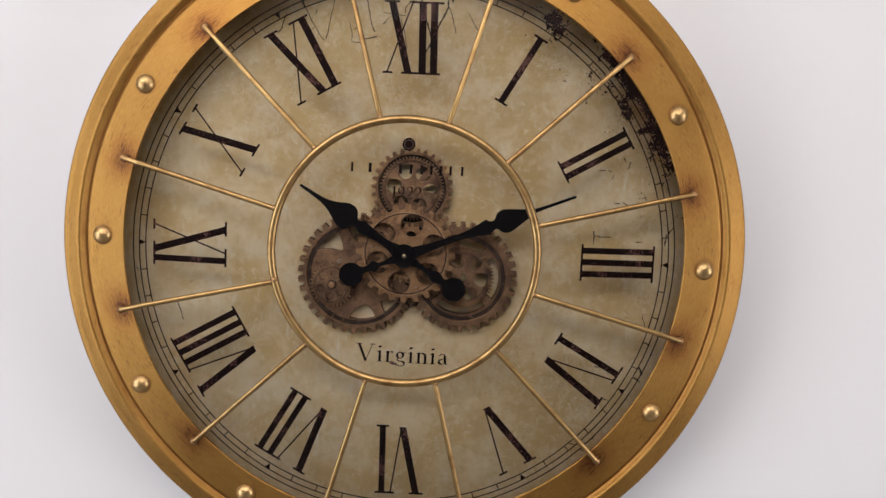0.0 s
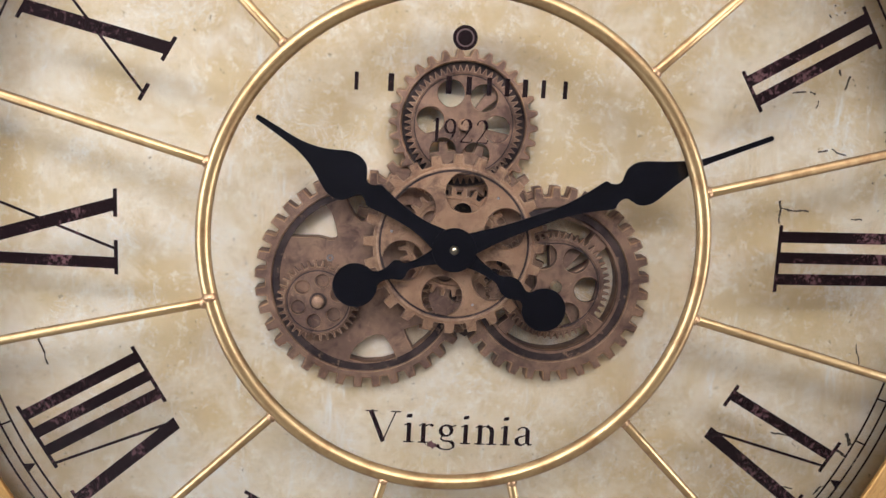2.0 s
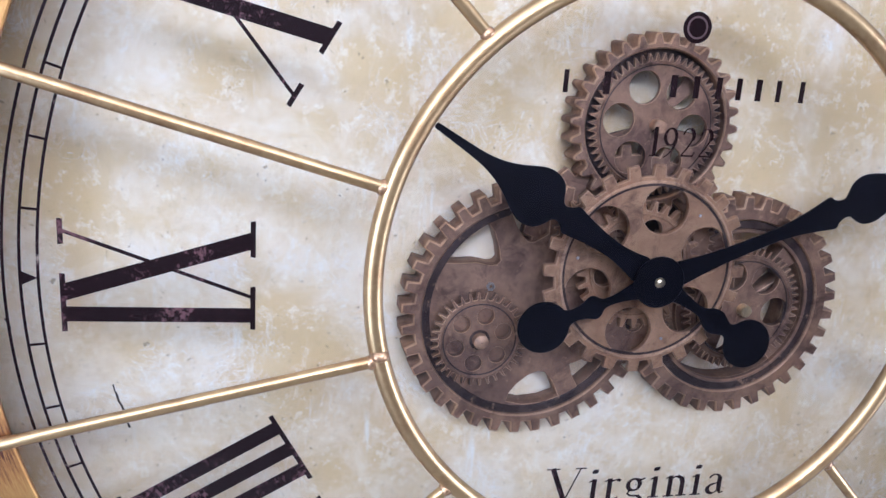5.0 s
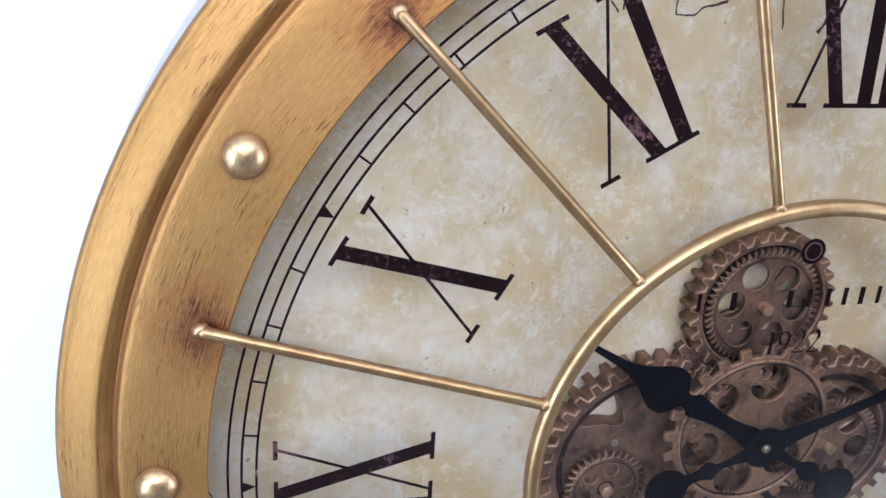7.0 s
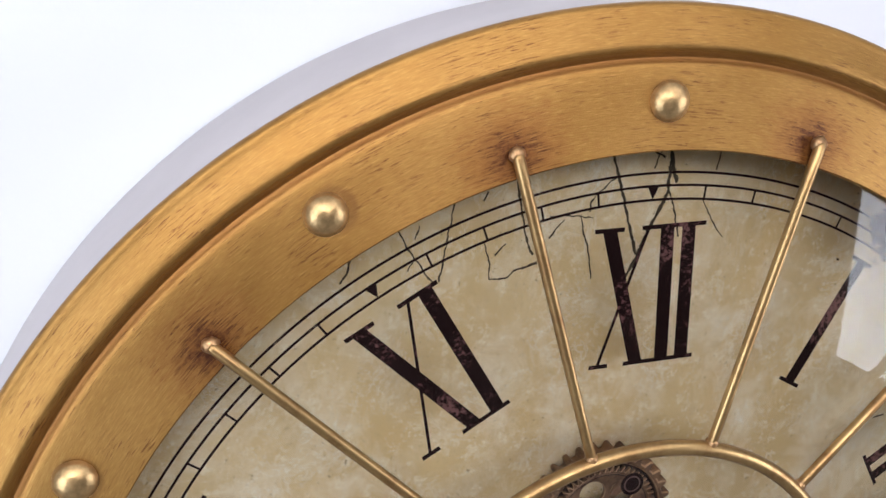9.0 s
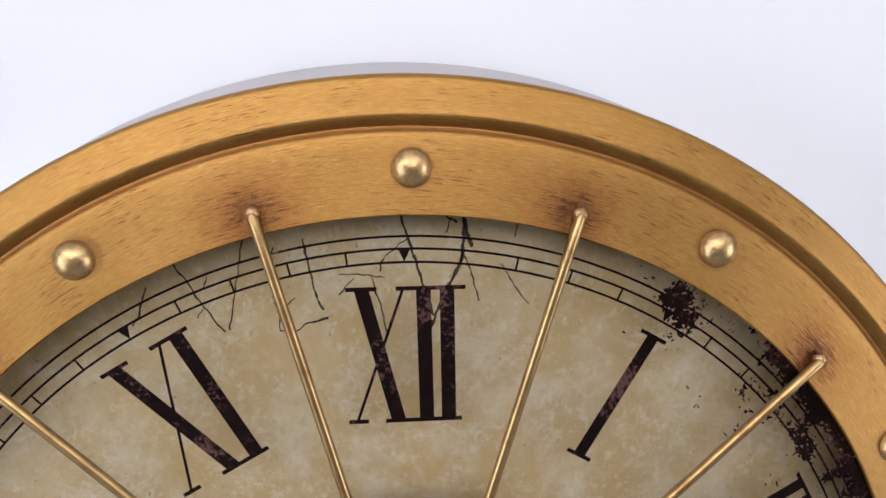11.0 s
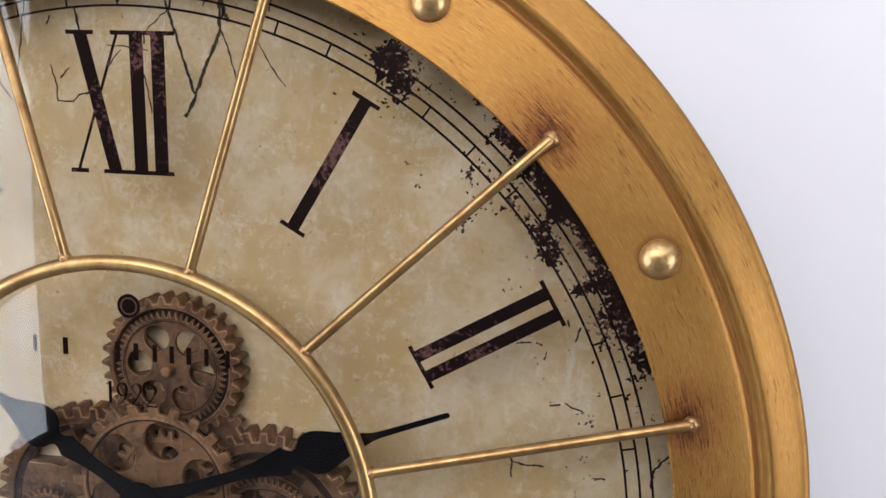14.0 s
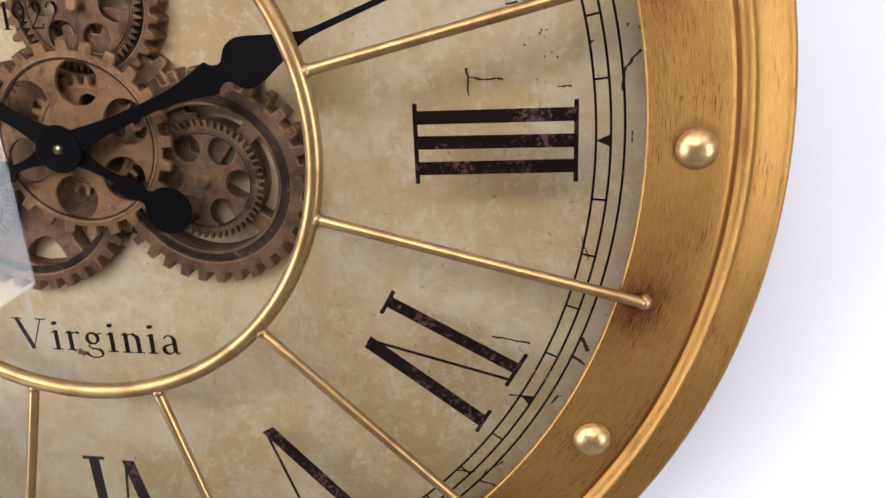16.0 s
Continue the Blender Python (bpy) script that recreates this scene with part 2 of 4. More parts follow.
GOLD_RIM = make_gold("antique_gold_stained", True)
ROD = make_rod_gold()
WELD = make_plain("weld_copper", (0.33, 0.19, 0.09), 0.34, 0.75, 0.5, 300.0, 0.7)
RIVET = make_plain("rivet_gold", (0.46, 0.30, 0.14), 0.32, 0.82, 0.30, 260.0, 0.7)
DRUM = make_plain("grey_drum_paint", (0.42, 0.39, 0.40), 0.6, 0.0, 0.04, 30.0, 0.1)
LINER = make_plain("dark_liner", (0.10, 0.075, 0.05), 0.7, 0.0, 0.2, 60.0, 0.2)
PARCHMENT = make_parchment()
INK = make_ink("numeral_ink", 0.055, 0.25)
INK_TRACK = make_ink("track_ink", 0.02, 0.8)
INK_TEXT = make_ink("lettering_ink", 0.0, 0.2)
STAIN = make_ink("stain_ink", 0.055, 0.2)
MAROON = make_ink("maroon_ink", 0.09, 0.55)
CRACK = make_plain("crack_brown", (0.05, 0.035, 0.02), 0.8, 0.0, 0.4, 200.0, 0.0)
PANE = make_pane()
BRONZE = make_bronze("bronze_light", (0.50, 0.315, 0.185), (0.38, 0.225, 0.13))
BRONZE_DARK = make_bronze("bronze_dull", (0.36, 0.225, 0.145), (0.22, 0.135, 0.095))
WORN = make_bronze("bronze_worn_edge", (0.66, 0.45, 0.29), (0.50, 0.32, 0.20))
# darkest bronze, for the plate behind and the rings at the gears' grooves
BRONZE_DARKEST = make_bronze("bronze_darkest", (0.105, 0.072, 0.064), (0.048, 0.034, 0.033))
BLACK = make_plain("black_lacquer", (0.004, 0.004, 0.007), 0.36, 0.0, 0.3, 90.0, 0.05)
BLACK.node_tree.nodes["Principled BSDF"].inputs["Specular IOR Level"].default_value = 0.10
BRASS = make_plain("pin_brass", (0.62, 0.52, 0.34), 0.28, 0.9, 0.15, 300.0, 0.2)
STEEL = make_plain("screw_steel", (0.45, 0.43, 0.42), 0.35, 0.9, 0.2, 300.0, 0.2)
WALL_PAINT = make_paint("white_wall_paint", (0.625, 0.637, 0.69))
SHOP_PAINT = make_paint("brown_shop_paint", (0.065, 0.050, 0.040))
CEILING_PAINT = make_paint("ceiling_paint", (0.82, 0.82, 0.81))
FLOOR_MAT = make_plain("floor_tile", (0.11, 0.10, 0.09), 0.5, 0.0, 0.2, 6.0, 0.1)


# ---- helpers for building ----
def part(name, bm, material, parent, label=""):
    """Links a bmesh, or a mesh, as one mesh object under a thing or part."""
    if isinstance(bm, bpy.types.Mesh):
        mesh = bm
    else:
        mesh = bpy.data.meshes.new(name)
        bm.to_mesh(mesh)
        bm.free()
    mesh.name = name
    for m in material if isinstance(material, (list, tuple)) else [material]:
        if m.name not in [k.name for k in mesh.materials if k]:
            mesh.materials.append(m)
    ob = new(name, mesh)
    ob.parent = parent
    return tagged(ob, label) if label else ob


def smooth(bm, angle=40):
    bm.normal_update()
    for f in bm.faces:
        f.smooth = True
    for e in bm.edges:
        if len(e.link_faces) == 2 and e.calc_face_angle(0) > radians(angle):
            e.smooth = False
    return bm


def lathe(profile, seg=192, closed=False):
    """Turns a profile of (radius, y) round the clock's axis."""
    bm = bmesh.new()
    rings = []
    for r, y in profile:
        rings.append([bm.verts.new((r * math.sin(2 * math.pi * k / seg), y, r * math.cos(2 * math.pi * k / seg))) for k in range(seg)])
    pairs = list(zip(rings, rings[1:])) + ([(rings[-1], rings[0])] if closed else [])
    for a, b in pairs:
        for k in range(seg):
            bm.faces.new((a[k], b[k], b[(k + 1) % seg], a[(k + 1) % seg]))
    bmesh.ops.recalc_face_normals(bm, faces=bm.faces)
    return smooth(bm)


def disc(radius, y, seg=160):
    bm = bmesh.new()
    bm.faces.new([bm.verts.new((radius * math.sin(2 * math.pi * k / seg), y, radius * math.cos(2 * math.pi * k / seg))) for k in range(seg)])
    bm.normal_update()
    for f in bm.faces:
        if f.normal.y > 0:
            f.normal_flip()
    return bm


def plate(loops, thickness, bevel=0.0):
    """A flat plate with holes, cut from loops of (x, z) in metres: the first the outline, the rest holes. Its face looks towards -y, with its front at y = 0."""
    cu = bpy.data.curves.new("cut", "CURVE")
    cu.dimensions, cu.fill_mode = "2D", "BOTH"
    cu.extrude = max(thickness / 2 - bevel, 0.0)
    cu.bevel_depth, cu.bevel_resolution, cu.offset = bevel, 0, -bevel
    for loop in loops:
        s = cu.splines.new("POLY")
        s.points.add(len(loop) - 1)
        for p, (x, z) in zip(s.points, loop):
            p.co = (x, z, 0, 1)
        s.use_cyclic_u = True
    ob = new("cut", cu)
    mesh = bpy.data.meshes.new_from_object(ob.evaluated_get(bpy.context.evaluated_depsgraph_get()))
    bpy.data.objects.remove(ob)
    bpy.data.curves.remove(cu)
    mesh.transform(Matrix.Translation((0, thickness / 2, 0)) @ pose(0, 0, 0, 90))
    return mesh


def circle(cx, cz, r, seg=32):
    return [(cx + r * math.cos(2 * math.pi * k / seg), cz + r * math.sin(2 * math.pi * k / seg)) for k in range(seg)]


def sector(r0, r1, a0, a1, seg=10):
    """A ring-shaped window between two radii and two angles in degrees."""
    out = [(r1 * math.cos(radians(a0 + (a1 - a0) * k / seg)), r1 * math.sin(radians(a0 + (a1 - a0) * k / seg))) for k in range(seg + 1)]
    return out + [(r0 * math.cos(radians(a1 + (a0 - a1) * k / seg)), r0 * math.sin(radians(a1 + (a0 - a1) * k / seg))) for k in range(seg + 1)]


def toothed(n, root, tip, base=0.56, top=0.36, turn=0.0, rounded=False):
    """The outline of a gear with n teeth; base and top are the shares of the pitch that a tooth takes up."""
    out = []
    for k in range(n):
        a, p = 2 * math.pi * k / n + turn, 2 * math.pi / n
        pts = [(-0.5 * base, root), (-0.5 * top, tip), (0.5 * top, tip), (0.5 * base, root)]
        if rounded:
            pts = [(-0.5 * base, root), (-0.48 * top, root + 0.75 * (tip - root)), (-0.25 * top, tip), (0.25 * top, tip), (0.48 * top, root + 0.75 * (tip - root)), (0.5 * base, root)]
        out += [(r * math.cos(a + p * o), r * math.sin(a + p * o)) for o, r in pts]
    return out


def dome(radius, height, seg=20, rings=6):
    """A domed rivet head that looks towards -y."""
    bm = bmesh.new()
    prev = None
    for k in range(rings + 1):
        a = math.pi / 2 * k / rings
        r, y = radius * math.cos(a), -height * math.sin(a)
        row = [bm.verts.new((r * math.cos(2 * math.pi * j / seg), y, r * math.sin(2 * math.pi * j / seg))) for j in range(seg)] if k < rings else [bm.verts.new((0, -height, 0))]
        if prev:
            for j in range(seg):
                if len(row) > 1:
                    bm.faces.new((prev[j], prev[(j + 1) % seg], row[(j + 1) % seg], row[j]))
                else:
                    bm.faces.new((prev[j], prev[(j + 1) % seg], row[0]))
        prev = row
    bmesh.ops.recalc_face_normals(bm, faces=bm.faces)
    return smooth(bm, 80)


def box(bm, x0, x1, y0, y1, z0, z1):
    v = [bm.verts.new((x, y, z)) for x in (x0, x1) for y in (y0, y1) for z in (z0, z1)]
    for f in ((0, 1, 3, 2), (4, 6, 7, 5), (0, 4, 5, 1), (2, 3, 7, 6), (0, 2, 6, 4), (1, 5, 7, 3)):
        bm.faces.new([v[i] for i in f])
    return bm


def slab(bm, quad, y, thick=0.00012):
    """A thin printed piece: a polygon of (x, z) at depth y."""
    front = [bm.verts.new((x, y, z)) for x, z in quad]
    back = [bm.verts.new((x, y + thick, z)) for x, z in quad]
    bm.faces.new(front)
    bm.faces.new(back[::-1])
    n = len(quad)
    for k in range(n):
        bm.faces.new((front[k], front[(k + 1) % n], back[(k + 1) % n], back[k]))


# ---- the room ----
def wall_with_opening(name, axis, at, span, z1, opening, thick):
    """A wall across x or y with one opening (a0, a1, z0, z1) cut through it."""
    bm = bmesh.new()
    a0, a1 = span
    o0, o1, oz0, oz1 = opening
    for b0, b1, c0, c1 in ((a0, o0, 0, z1), (o1, a1, 0, z1), (o0, o1, 0, oz0), (o0, o1, oz1, z1)):
        if axis == "x":
            box(bm, min(at, at + thick), max(at, at + thick), b0, b1, c0, c1)
        else:
            box(bm, b0, b1, min(at, at + thick), max(at, at + thick), c0, c1)
    bmesh.ops.recalc_face_normals(bm, faces=bm.faces)
    ob = part(name, bm, SHOP_PAINT, None)
    return tagged(ob, "brown painted plaster wall with a window opening", "wall", kind="structure")


bm = box(bmesh.new(), ROOM_L - 0.15, ROOM_R + 0.15, ROOM_F, ROOM_F + 0.15, 0, ROOM_H)
bmesh.ops.recalc_face_normals(bm, faces=bm.faces)
tagged(part("wall_north", bm, WALL_PAINT, None), "plain white painted wall behind the clock", "wall", kind="structure")
wall_with_opening("wall_west", "x", ROOM_L, (ROOM_B, ROOM_F), ROOM_H, (-3.2, -0.9, 0.05, 2.4), -0.15)
wall_with_opening("wall_east", "x", ROOM_R, (ROOM_B, ROOM_F), ROOM_H, (-2.5, -0.9, 0.4, 2.3), 0.15)
bm = box(bmesh.new(), ROOM_L - 0.15, ROOM_R + 0.15, ROOM_B - 0.15, ROOM_B, 0, ROOM_H)
bmesh.ops.recalc_face_normals(bm, faces=bm.faces)
tagged(part("wall_south", bm, SHOP_PAINT, None), "dark brown painted wall across the room", "wall", kind="structure")
bm = box(bmesh.new(), ROOM_L - 0.15, ROOM_R + 0.15, ROOM_B - 0.15, ROOM_F + 0.15, -0.1, 0)
bmesh.ops.recalc_face_normals(bm, faces=bm.faces)
tagged(part("floor", bm, FLOOR_MAT, None), "pale tiled floor of the room", "floor", kind="structure")
bm = box(bmesh.new(), ROOM_L - 0.15, ROOM_R + 0.15, ROOM_B - 0.15, ROOM_F + 0.15, ROOM_H, ROOM_H + 0.1)
bmesh.ops.recalc_face_normals(bm, faces=bm.faces)
tagged(part("ceiling", bm, CEILING_PAINT, None), "white painted ceiling", "ceiling", kind="structure")


# ---- the clock ----
clock = new("wall_clock")
clock.location = (0, 0, Z0)
tagged(clock, "large round antique-gold wall clock with bronze gears on white wall", "clock")

# case: grey drum back to the wall, dark liner, dial
part("drum", lathe([(0.2955, 0.0105), (0.2990, 0.0112), (0.3000, 0.018), (0.3012, 0.070), (0.3005, 0.0745), (0.05, 0.0750)]), DRUM, clock, "grey painted metal drum")
part("liner", lathe([(0.2850, 0.0078), (0.2850, 0.040), (0.2870, 0.040), (0.2870, 0.0084)], closed=True), LINER, clock, "dark inner liner")
dial = part("dial", disc(0.2848, DIAL_Y), PARCHMENT, clock, "aged cream parchment dial with cracks")

# rim: flat brushed band, cove, raised flange, rolled lip
rim = part("rim", lathe([
    (0.2900, 0.0100), (0.2760, 0.0062), (0.2600, 0.0036), (0.2447, 0.0004), (0.2443, -0.0002), (0.2444, -0.0018), (0.2450, -0.0022), (0.2520, -0.0009), (0.2620, 0.0009), (0.2700, 0.0023), (0.2758, 0.0033), (0.2772, 0.0037),
    (0.2781, 0.0043), (0.2788, 0.0052), (0.2798, 0.0055), (0.2808, 0.0050), (0.2820, 0.0035), (0.2832, 0.0021), (0.2842, 0.0014), (0.2855, 0.0015), (0.2880, 0.0025),
    (0.2930, 0.0045), (0.2962, 0.0058), (0.2974, 0.0061), (0.2985, 0.0063), (0.2993, 0.0067), (0.3000, 0.0076), (0.3004, 0.0090), (0.3002, 0.0106), (0.2988, 0.0116)], 256),
    GOLD_RIM, clock, "brushed antique-gold rim with a raised rolled edge")
rim.location = (-0.0005, 0, 0.0003)
rivet = None
RIVET_DA = (0.0, 0.1, 0.3, 0.5, 0.2, 0, 0, 0.2, 0, 0, 0.0, -0.7)
for h in range(12):
    a = radians(30 * h + RIVET_DA[h])
    m = pose(0.2634 * math.sin(a), 0.0014, 0.2634 * math.cos(a), 0, math.degrees(a))
    if rivet is None:
        rivet = part("rivet", dome(0.0084, 0.0060), RIVET, rim, "domed gold rivet")
        rivet.matrix_basis = m
    else:
        copy_thing(rivet, m)


def rod(bm, p, q, r, seg=14, steps=6, sag=0.0):
    """A round rod from p to q with rounded ends, bent by sag towards -y."""
    p, q = Vector(p), Vector(q)
    d = (q - p).normalized()
    u = d.cross(Vector((0, 1, 0))).normalized()
    w = d.cross(u)
    rows = [(-0.9, 0.35), (-0.55, 0.8)] + [(None, k / steps) for k in range(steps + 1)] + [(0.55, 0.8), (0.9, 0.35)]
    rings = []
    for k, (off, s) in enumerate(rows):
        if off is None:
            c, rad = p.lerp(q, s) + Vector((0, -sag * 4 * s * (1 - s), 0)), r
        else:
            c, rad = (p if off < 0 else q) + d * off * r, r * s
        rings.append([bm.verts.new(c + u * rad * math.cos(2 * math.pi * j / seg) + w * rad * math.sin(2 * math.pi * j / seg)) for j in range(seg)])
    for a, b in zip(rings, rings[1:]):
        for j in range(seg):
            bm.faces.new((a[j], a[(j + 1) % seg], b[(j + 1) % seg], b[j]))
    bm.faces.new(rings[0][::-1])
    bm.faces.new(rings[-1])


def lump(bm, at, size, seed):
    """A small uneven weld bead."""
    made = bmesh.ops.create_icosphere(bm, subdivisions=2, radius=1.0)["verts"]
    for v in made:
        k = 1 + 0.22 * noise.noise(v.co * 1.7 + Vector((seed, 0, 0)))
        v.co = Vector(at) + Vector([c * s * k for c, s in zip(v.co, size)])
    return {f for v in made for f in v.link_faces}


# grille: a ring of bent rod held by twelve spokes in front of the glass
RING_R, RING_Y = 0.1148, -0.0100
grille = part("grille_ring", lathe([(RING_R + 0.0036 * math.cos(2 * math.pi * k / 14), RING_Y + 0.0036 * math.sin(2 * math.pi * k / 14)) for k in range(14)], 128, True), ROD, clock, "gold ring of bent round rod")
SPOKES = [(15.83, 15.88), (45.95, 45.6), (75.4, 75.3), (104.75, 104.67), (134.6, 133.85), (164.7, 163.98), (194.6, 194.0), (224.9, 224.1), (255.4, 254.5), (285.57, 286.1), (315.65, 316.7), (345.4, 347.07)]
for k, (ao, ai) in enumerate(SPOKES):
    so, co, si, ci = math.sin(radians(ao)), math.cos(radians(ao)), math.sin(radians(ai)), math.cos(radians(ai))
    bm = bmesh.new()
    rod(bm, (0.1170 * si, -0.0103, 0.1170 * ci), (0.2535 * so, -0.0036, 0.2535 * co), 0.00235)
    faces = lump(bm, (0.2545 * so, -0.0024, 0.2545 * co), (0.0034, 0.0028, 0.0034), k)
    faces |= lump(bm, (0.1180 * si, -0.0101, 0.1180 * ci), (0.0029, 0.0031, 0.0029), k + 20)
    for f in faces:
        f.material_index = 1
    part("spoke", smooth(bm, 60), [ROD, WELD], grille, "gold rod welded at both ends")
bm = bmesh.new()
a = radians(255.6)
lump(bm, (RING_R * math.sin(a), RING_Y - 0.001, RING_R * math.cos(a)), (0.0036, 0.0040, 0.0030), 41)
part("ring_joint", smooth(bm, 60), WELD, grille, "rough weld where the ring closes")

# ---- glass and what is printed on it ----


def bulge(r):
    """How far the slightly domed glass lies from its rim's plane."""
    return -0.0042 + 0.0067 * (r / 0.25) ** 2


def printed(ob, m=None):
    """Lays a flat print on the inside of the domed glass."""
    if m is not None:
        ob.data.transform(m)
    for v in ob.data.vertices:
        v.co.y += bulge(math.hypot(v.co.x, v.co.z))
    ob.data.update()
    return ob


glass = part("glass_pane", lathe([(max(r, 0.0002), GLASS_Y + bulge(r)) for r in [0.2505 * k / 24 for k in range(25)]], 128), PANE, clock, "clear glass pane with printed numerals")
PRINT = Matrix.Translation((-0.00075, 0, -0.00165)) @ pose(0, 0, 0, 0, -0.635)
BOT, TOP = 0.1560, 0.2175
TOPS = {12: 0.2138}  # the twelve is printed a little shorter


class Numeral:
    """Collects strokes in millimetres across (u) and metres out (v)."""

    def __init__(self, top):
        self.bm, self.n, self.top = bmesh.new(), 0, top

    def stroke(self, u0, u1, w):
        h = w / 2
        self.poly([(u0 - h, BOT), (u0 + h, BOT), (u1 + h, self.top), (u1 - h, self.top)])

    def poly(self, pts):
        slab(self.bm, [(u / 1000, v) for u, v in pts], INK_Y - 0.00002 * self.n)
        self.n += 1

    def serif(self, u0, u1, top):
        v = self.top if top else BOT
        s = 1 if top else -1
        self.poly([(u0, v - 0.0002 * s), (u1, v - 0.0002 * s), (u1 + 0.2, v + 0.0016 * s), (u0 - 0.2, v + 0.0016 * s)])


THICK, BOLD, THIN = 5.4, 6.2, 1.35
# per hour: strokes (inner u, outer u, width), inner serifs, outer serifs
NUMERALS = {
    1: ([(0, 0, THICK)], [(-6, 6)], [(-6.5, 6.5)]),
    2: ([(-4.4, -4.4, THICK), (5.4, 5.4, THICK)], [(-9.8, 10.8)], [(-10.2, 11.0)]),
    3: ([(-10, -10.6, THICK), (0, -0.3, THICK), (10.5, 9.8, THICK)], [(-15.6, 16.6)], [(-16.2, 16.2)]),
    4: ([(-10.4, -10.4, THICK), (10.6, -4.0, THIN), (11.5, 20.2, BOLD)], [(-15.8, -3.8)], [(-18.6, -0.8), (13.8, 26.5)]),
    5: ([(-0.6, -13.5, BOLD), (0.8, 13.3, THIN)], [], [(-19.6, -7.2), (9.4, 17.2)]),
    6: ([(-5.2, -18.8, BOLD), (-4.2, 4.0, THIN), (12.5, 12.0, THICK)], [(7, 18)], [(-25.5, -13), (0.6, 18)]),
    7: ([(-14.6, -25.0, BOLD), (-13.6, -3.2, THIN), (5.2, 5.2, THICK), (15.6, 15.6, THICK)], [(0, 21)], [(-31.5, -19.5), (-6, 21)]),
    8: ([(-13.6, -25.2, BOLD), (-12.6, -4.2, THIN), (3.0, 3.0, THICK), (13.0, 13.0, THICK), (23.0, 23.0, THICK)], [(-2, 28.4)], [(-31.5, -20), (-6.4, 28.4)]),
    9: ([(-13.4, -12.8, THICK), (13.9, -4.8, BOLD), (-6.5, 16.6, THIN)], [(-18.6, -2.8), (8.2, 20.9)], [(-19.0, 1.6), (12.2, 20.8)]),
    10: ([(7.4, -10.4, BOLD), (-15.0, 10.0, THIN)], [(-19, -10.6), (1.6, 13.5)], [(-16.5, -4), (6.2, 13.8)]),
    11: ([(4.0, -13.4, BOLD), (-17.2, 8.4, THIN), (15.6, 16.2, BOLD)], [(-21.2, -13.0), (-1.6, 21.2)], [(-19.6, -6.8), (4.2, 22.0)]),
    12: ([(-3.0, -18.0, BOLD), (-20.4, -0.9, THIN), (9.3, 7.9, BOLD), (18.9, 17.8, BOLD)], [(-24.2, -16.0), (-8.4, 24.4)], [(-24.6, -11.8), (-3.6, 25.6)]),
}
for h, (strokes, inner, outer) in NUMERALS.items():
    nm = Numeral(TOPS.get(h, TOP))
    for u0, u1, w in strokes:
        nm.stroke(u0, u1, w)
    for u0, u1 in inner:
        nm.serif(u0, u1, False)
    for u0, u1 in outer:
        nm.serif(u0, u1, True)
    bmesh.ops.recalc_face_normals(nm.bm, faces=nm.bm.faces)
    ob = part("roman_numeral", nm.bm, INK, glass, "dark worn printed roman numeral")
    printed(ob, PRINT @ pose(0, 0, 0, 0, 30 * h))


def arc_band(bm, r0, r1, a0, a1, y, steps):
    for k in range(steps):
        b0, b1 = radians(a0 + (a1 - a0) * k / steps), radians(a0 + (a1 - a0) * (k + 1) / steps)
        slab(bm, [(r0 * math.sin(b0), r0 * math.cos(b0)), (r1 * math.sin(b0), r1 * math.cos(b0)), (r1 * math.sin(b1), r1 * math.cos(b1)), (r0 * math.sin(b1), r0 * math.cos(b1))], y)


bm = bmesh.new()
for r in (0.2258, 0.2315, 0.2368):
    arc_band(bm, r - 0.0005, r + 0.0005, 0, 360, INK_Y, 240)
for k in range(60):
    a = 6 * k
    if k % 5:
        arc_band(bm, 0.2258, 0.2315, a - 0.11, a + 0.11, INK_Y - 0.00003, 1)
    else:
        s, c = math.sin(radians(a)), math.cos(radians(a))
        slab(bm, [(0.2260 * s, 0.2260 * c), (0.2318 * s - 0.0027 * c, 0.2318 * c + 0.0027 * s), (0.2318 * s + 0.0027 * c, 0.2318 * c - 0.0027 * s)], INK_Y - 0.00003)
bmesh.ops.recalc_face_normals(bm, faces=bm.faces)
printed(part("minute_track", bm, INK_TRACK, glass, "worn printed minute track of three fine rings"), PRINT)


def bow(cx, cy, rx, ry, a0, a1, n=14):
    """A stretch of an ellipse, angles in degrees."""
    return [(cx + rx * math.cos(radians(a0 + (a1 - a0) * k / n)), cy + ry * math.sin(radians(a0 + (a1 - a0) * k / n))) for k in range(n + 1)]


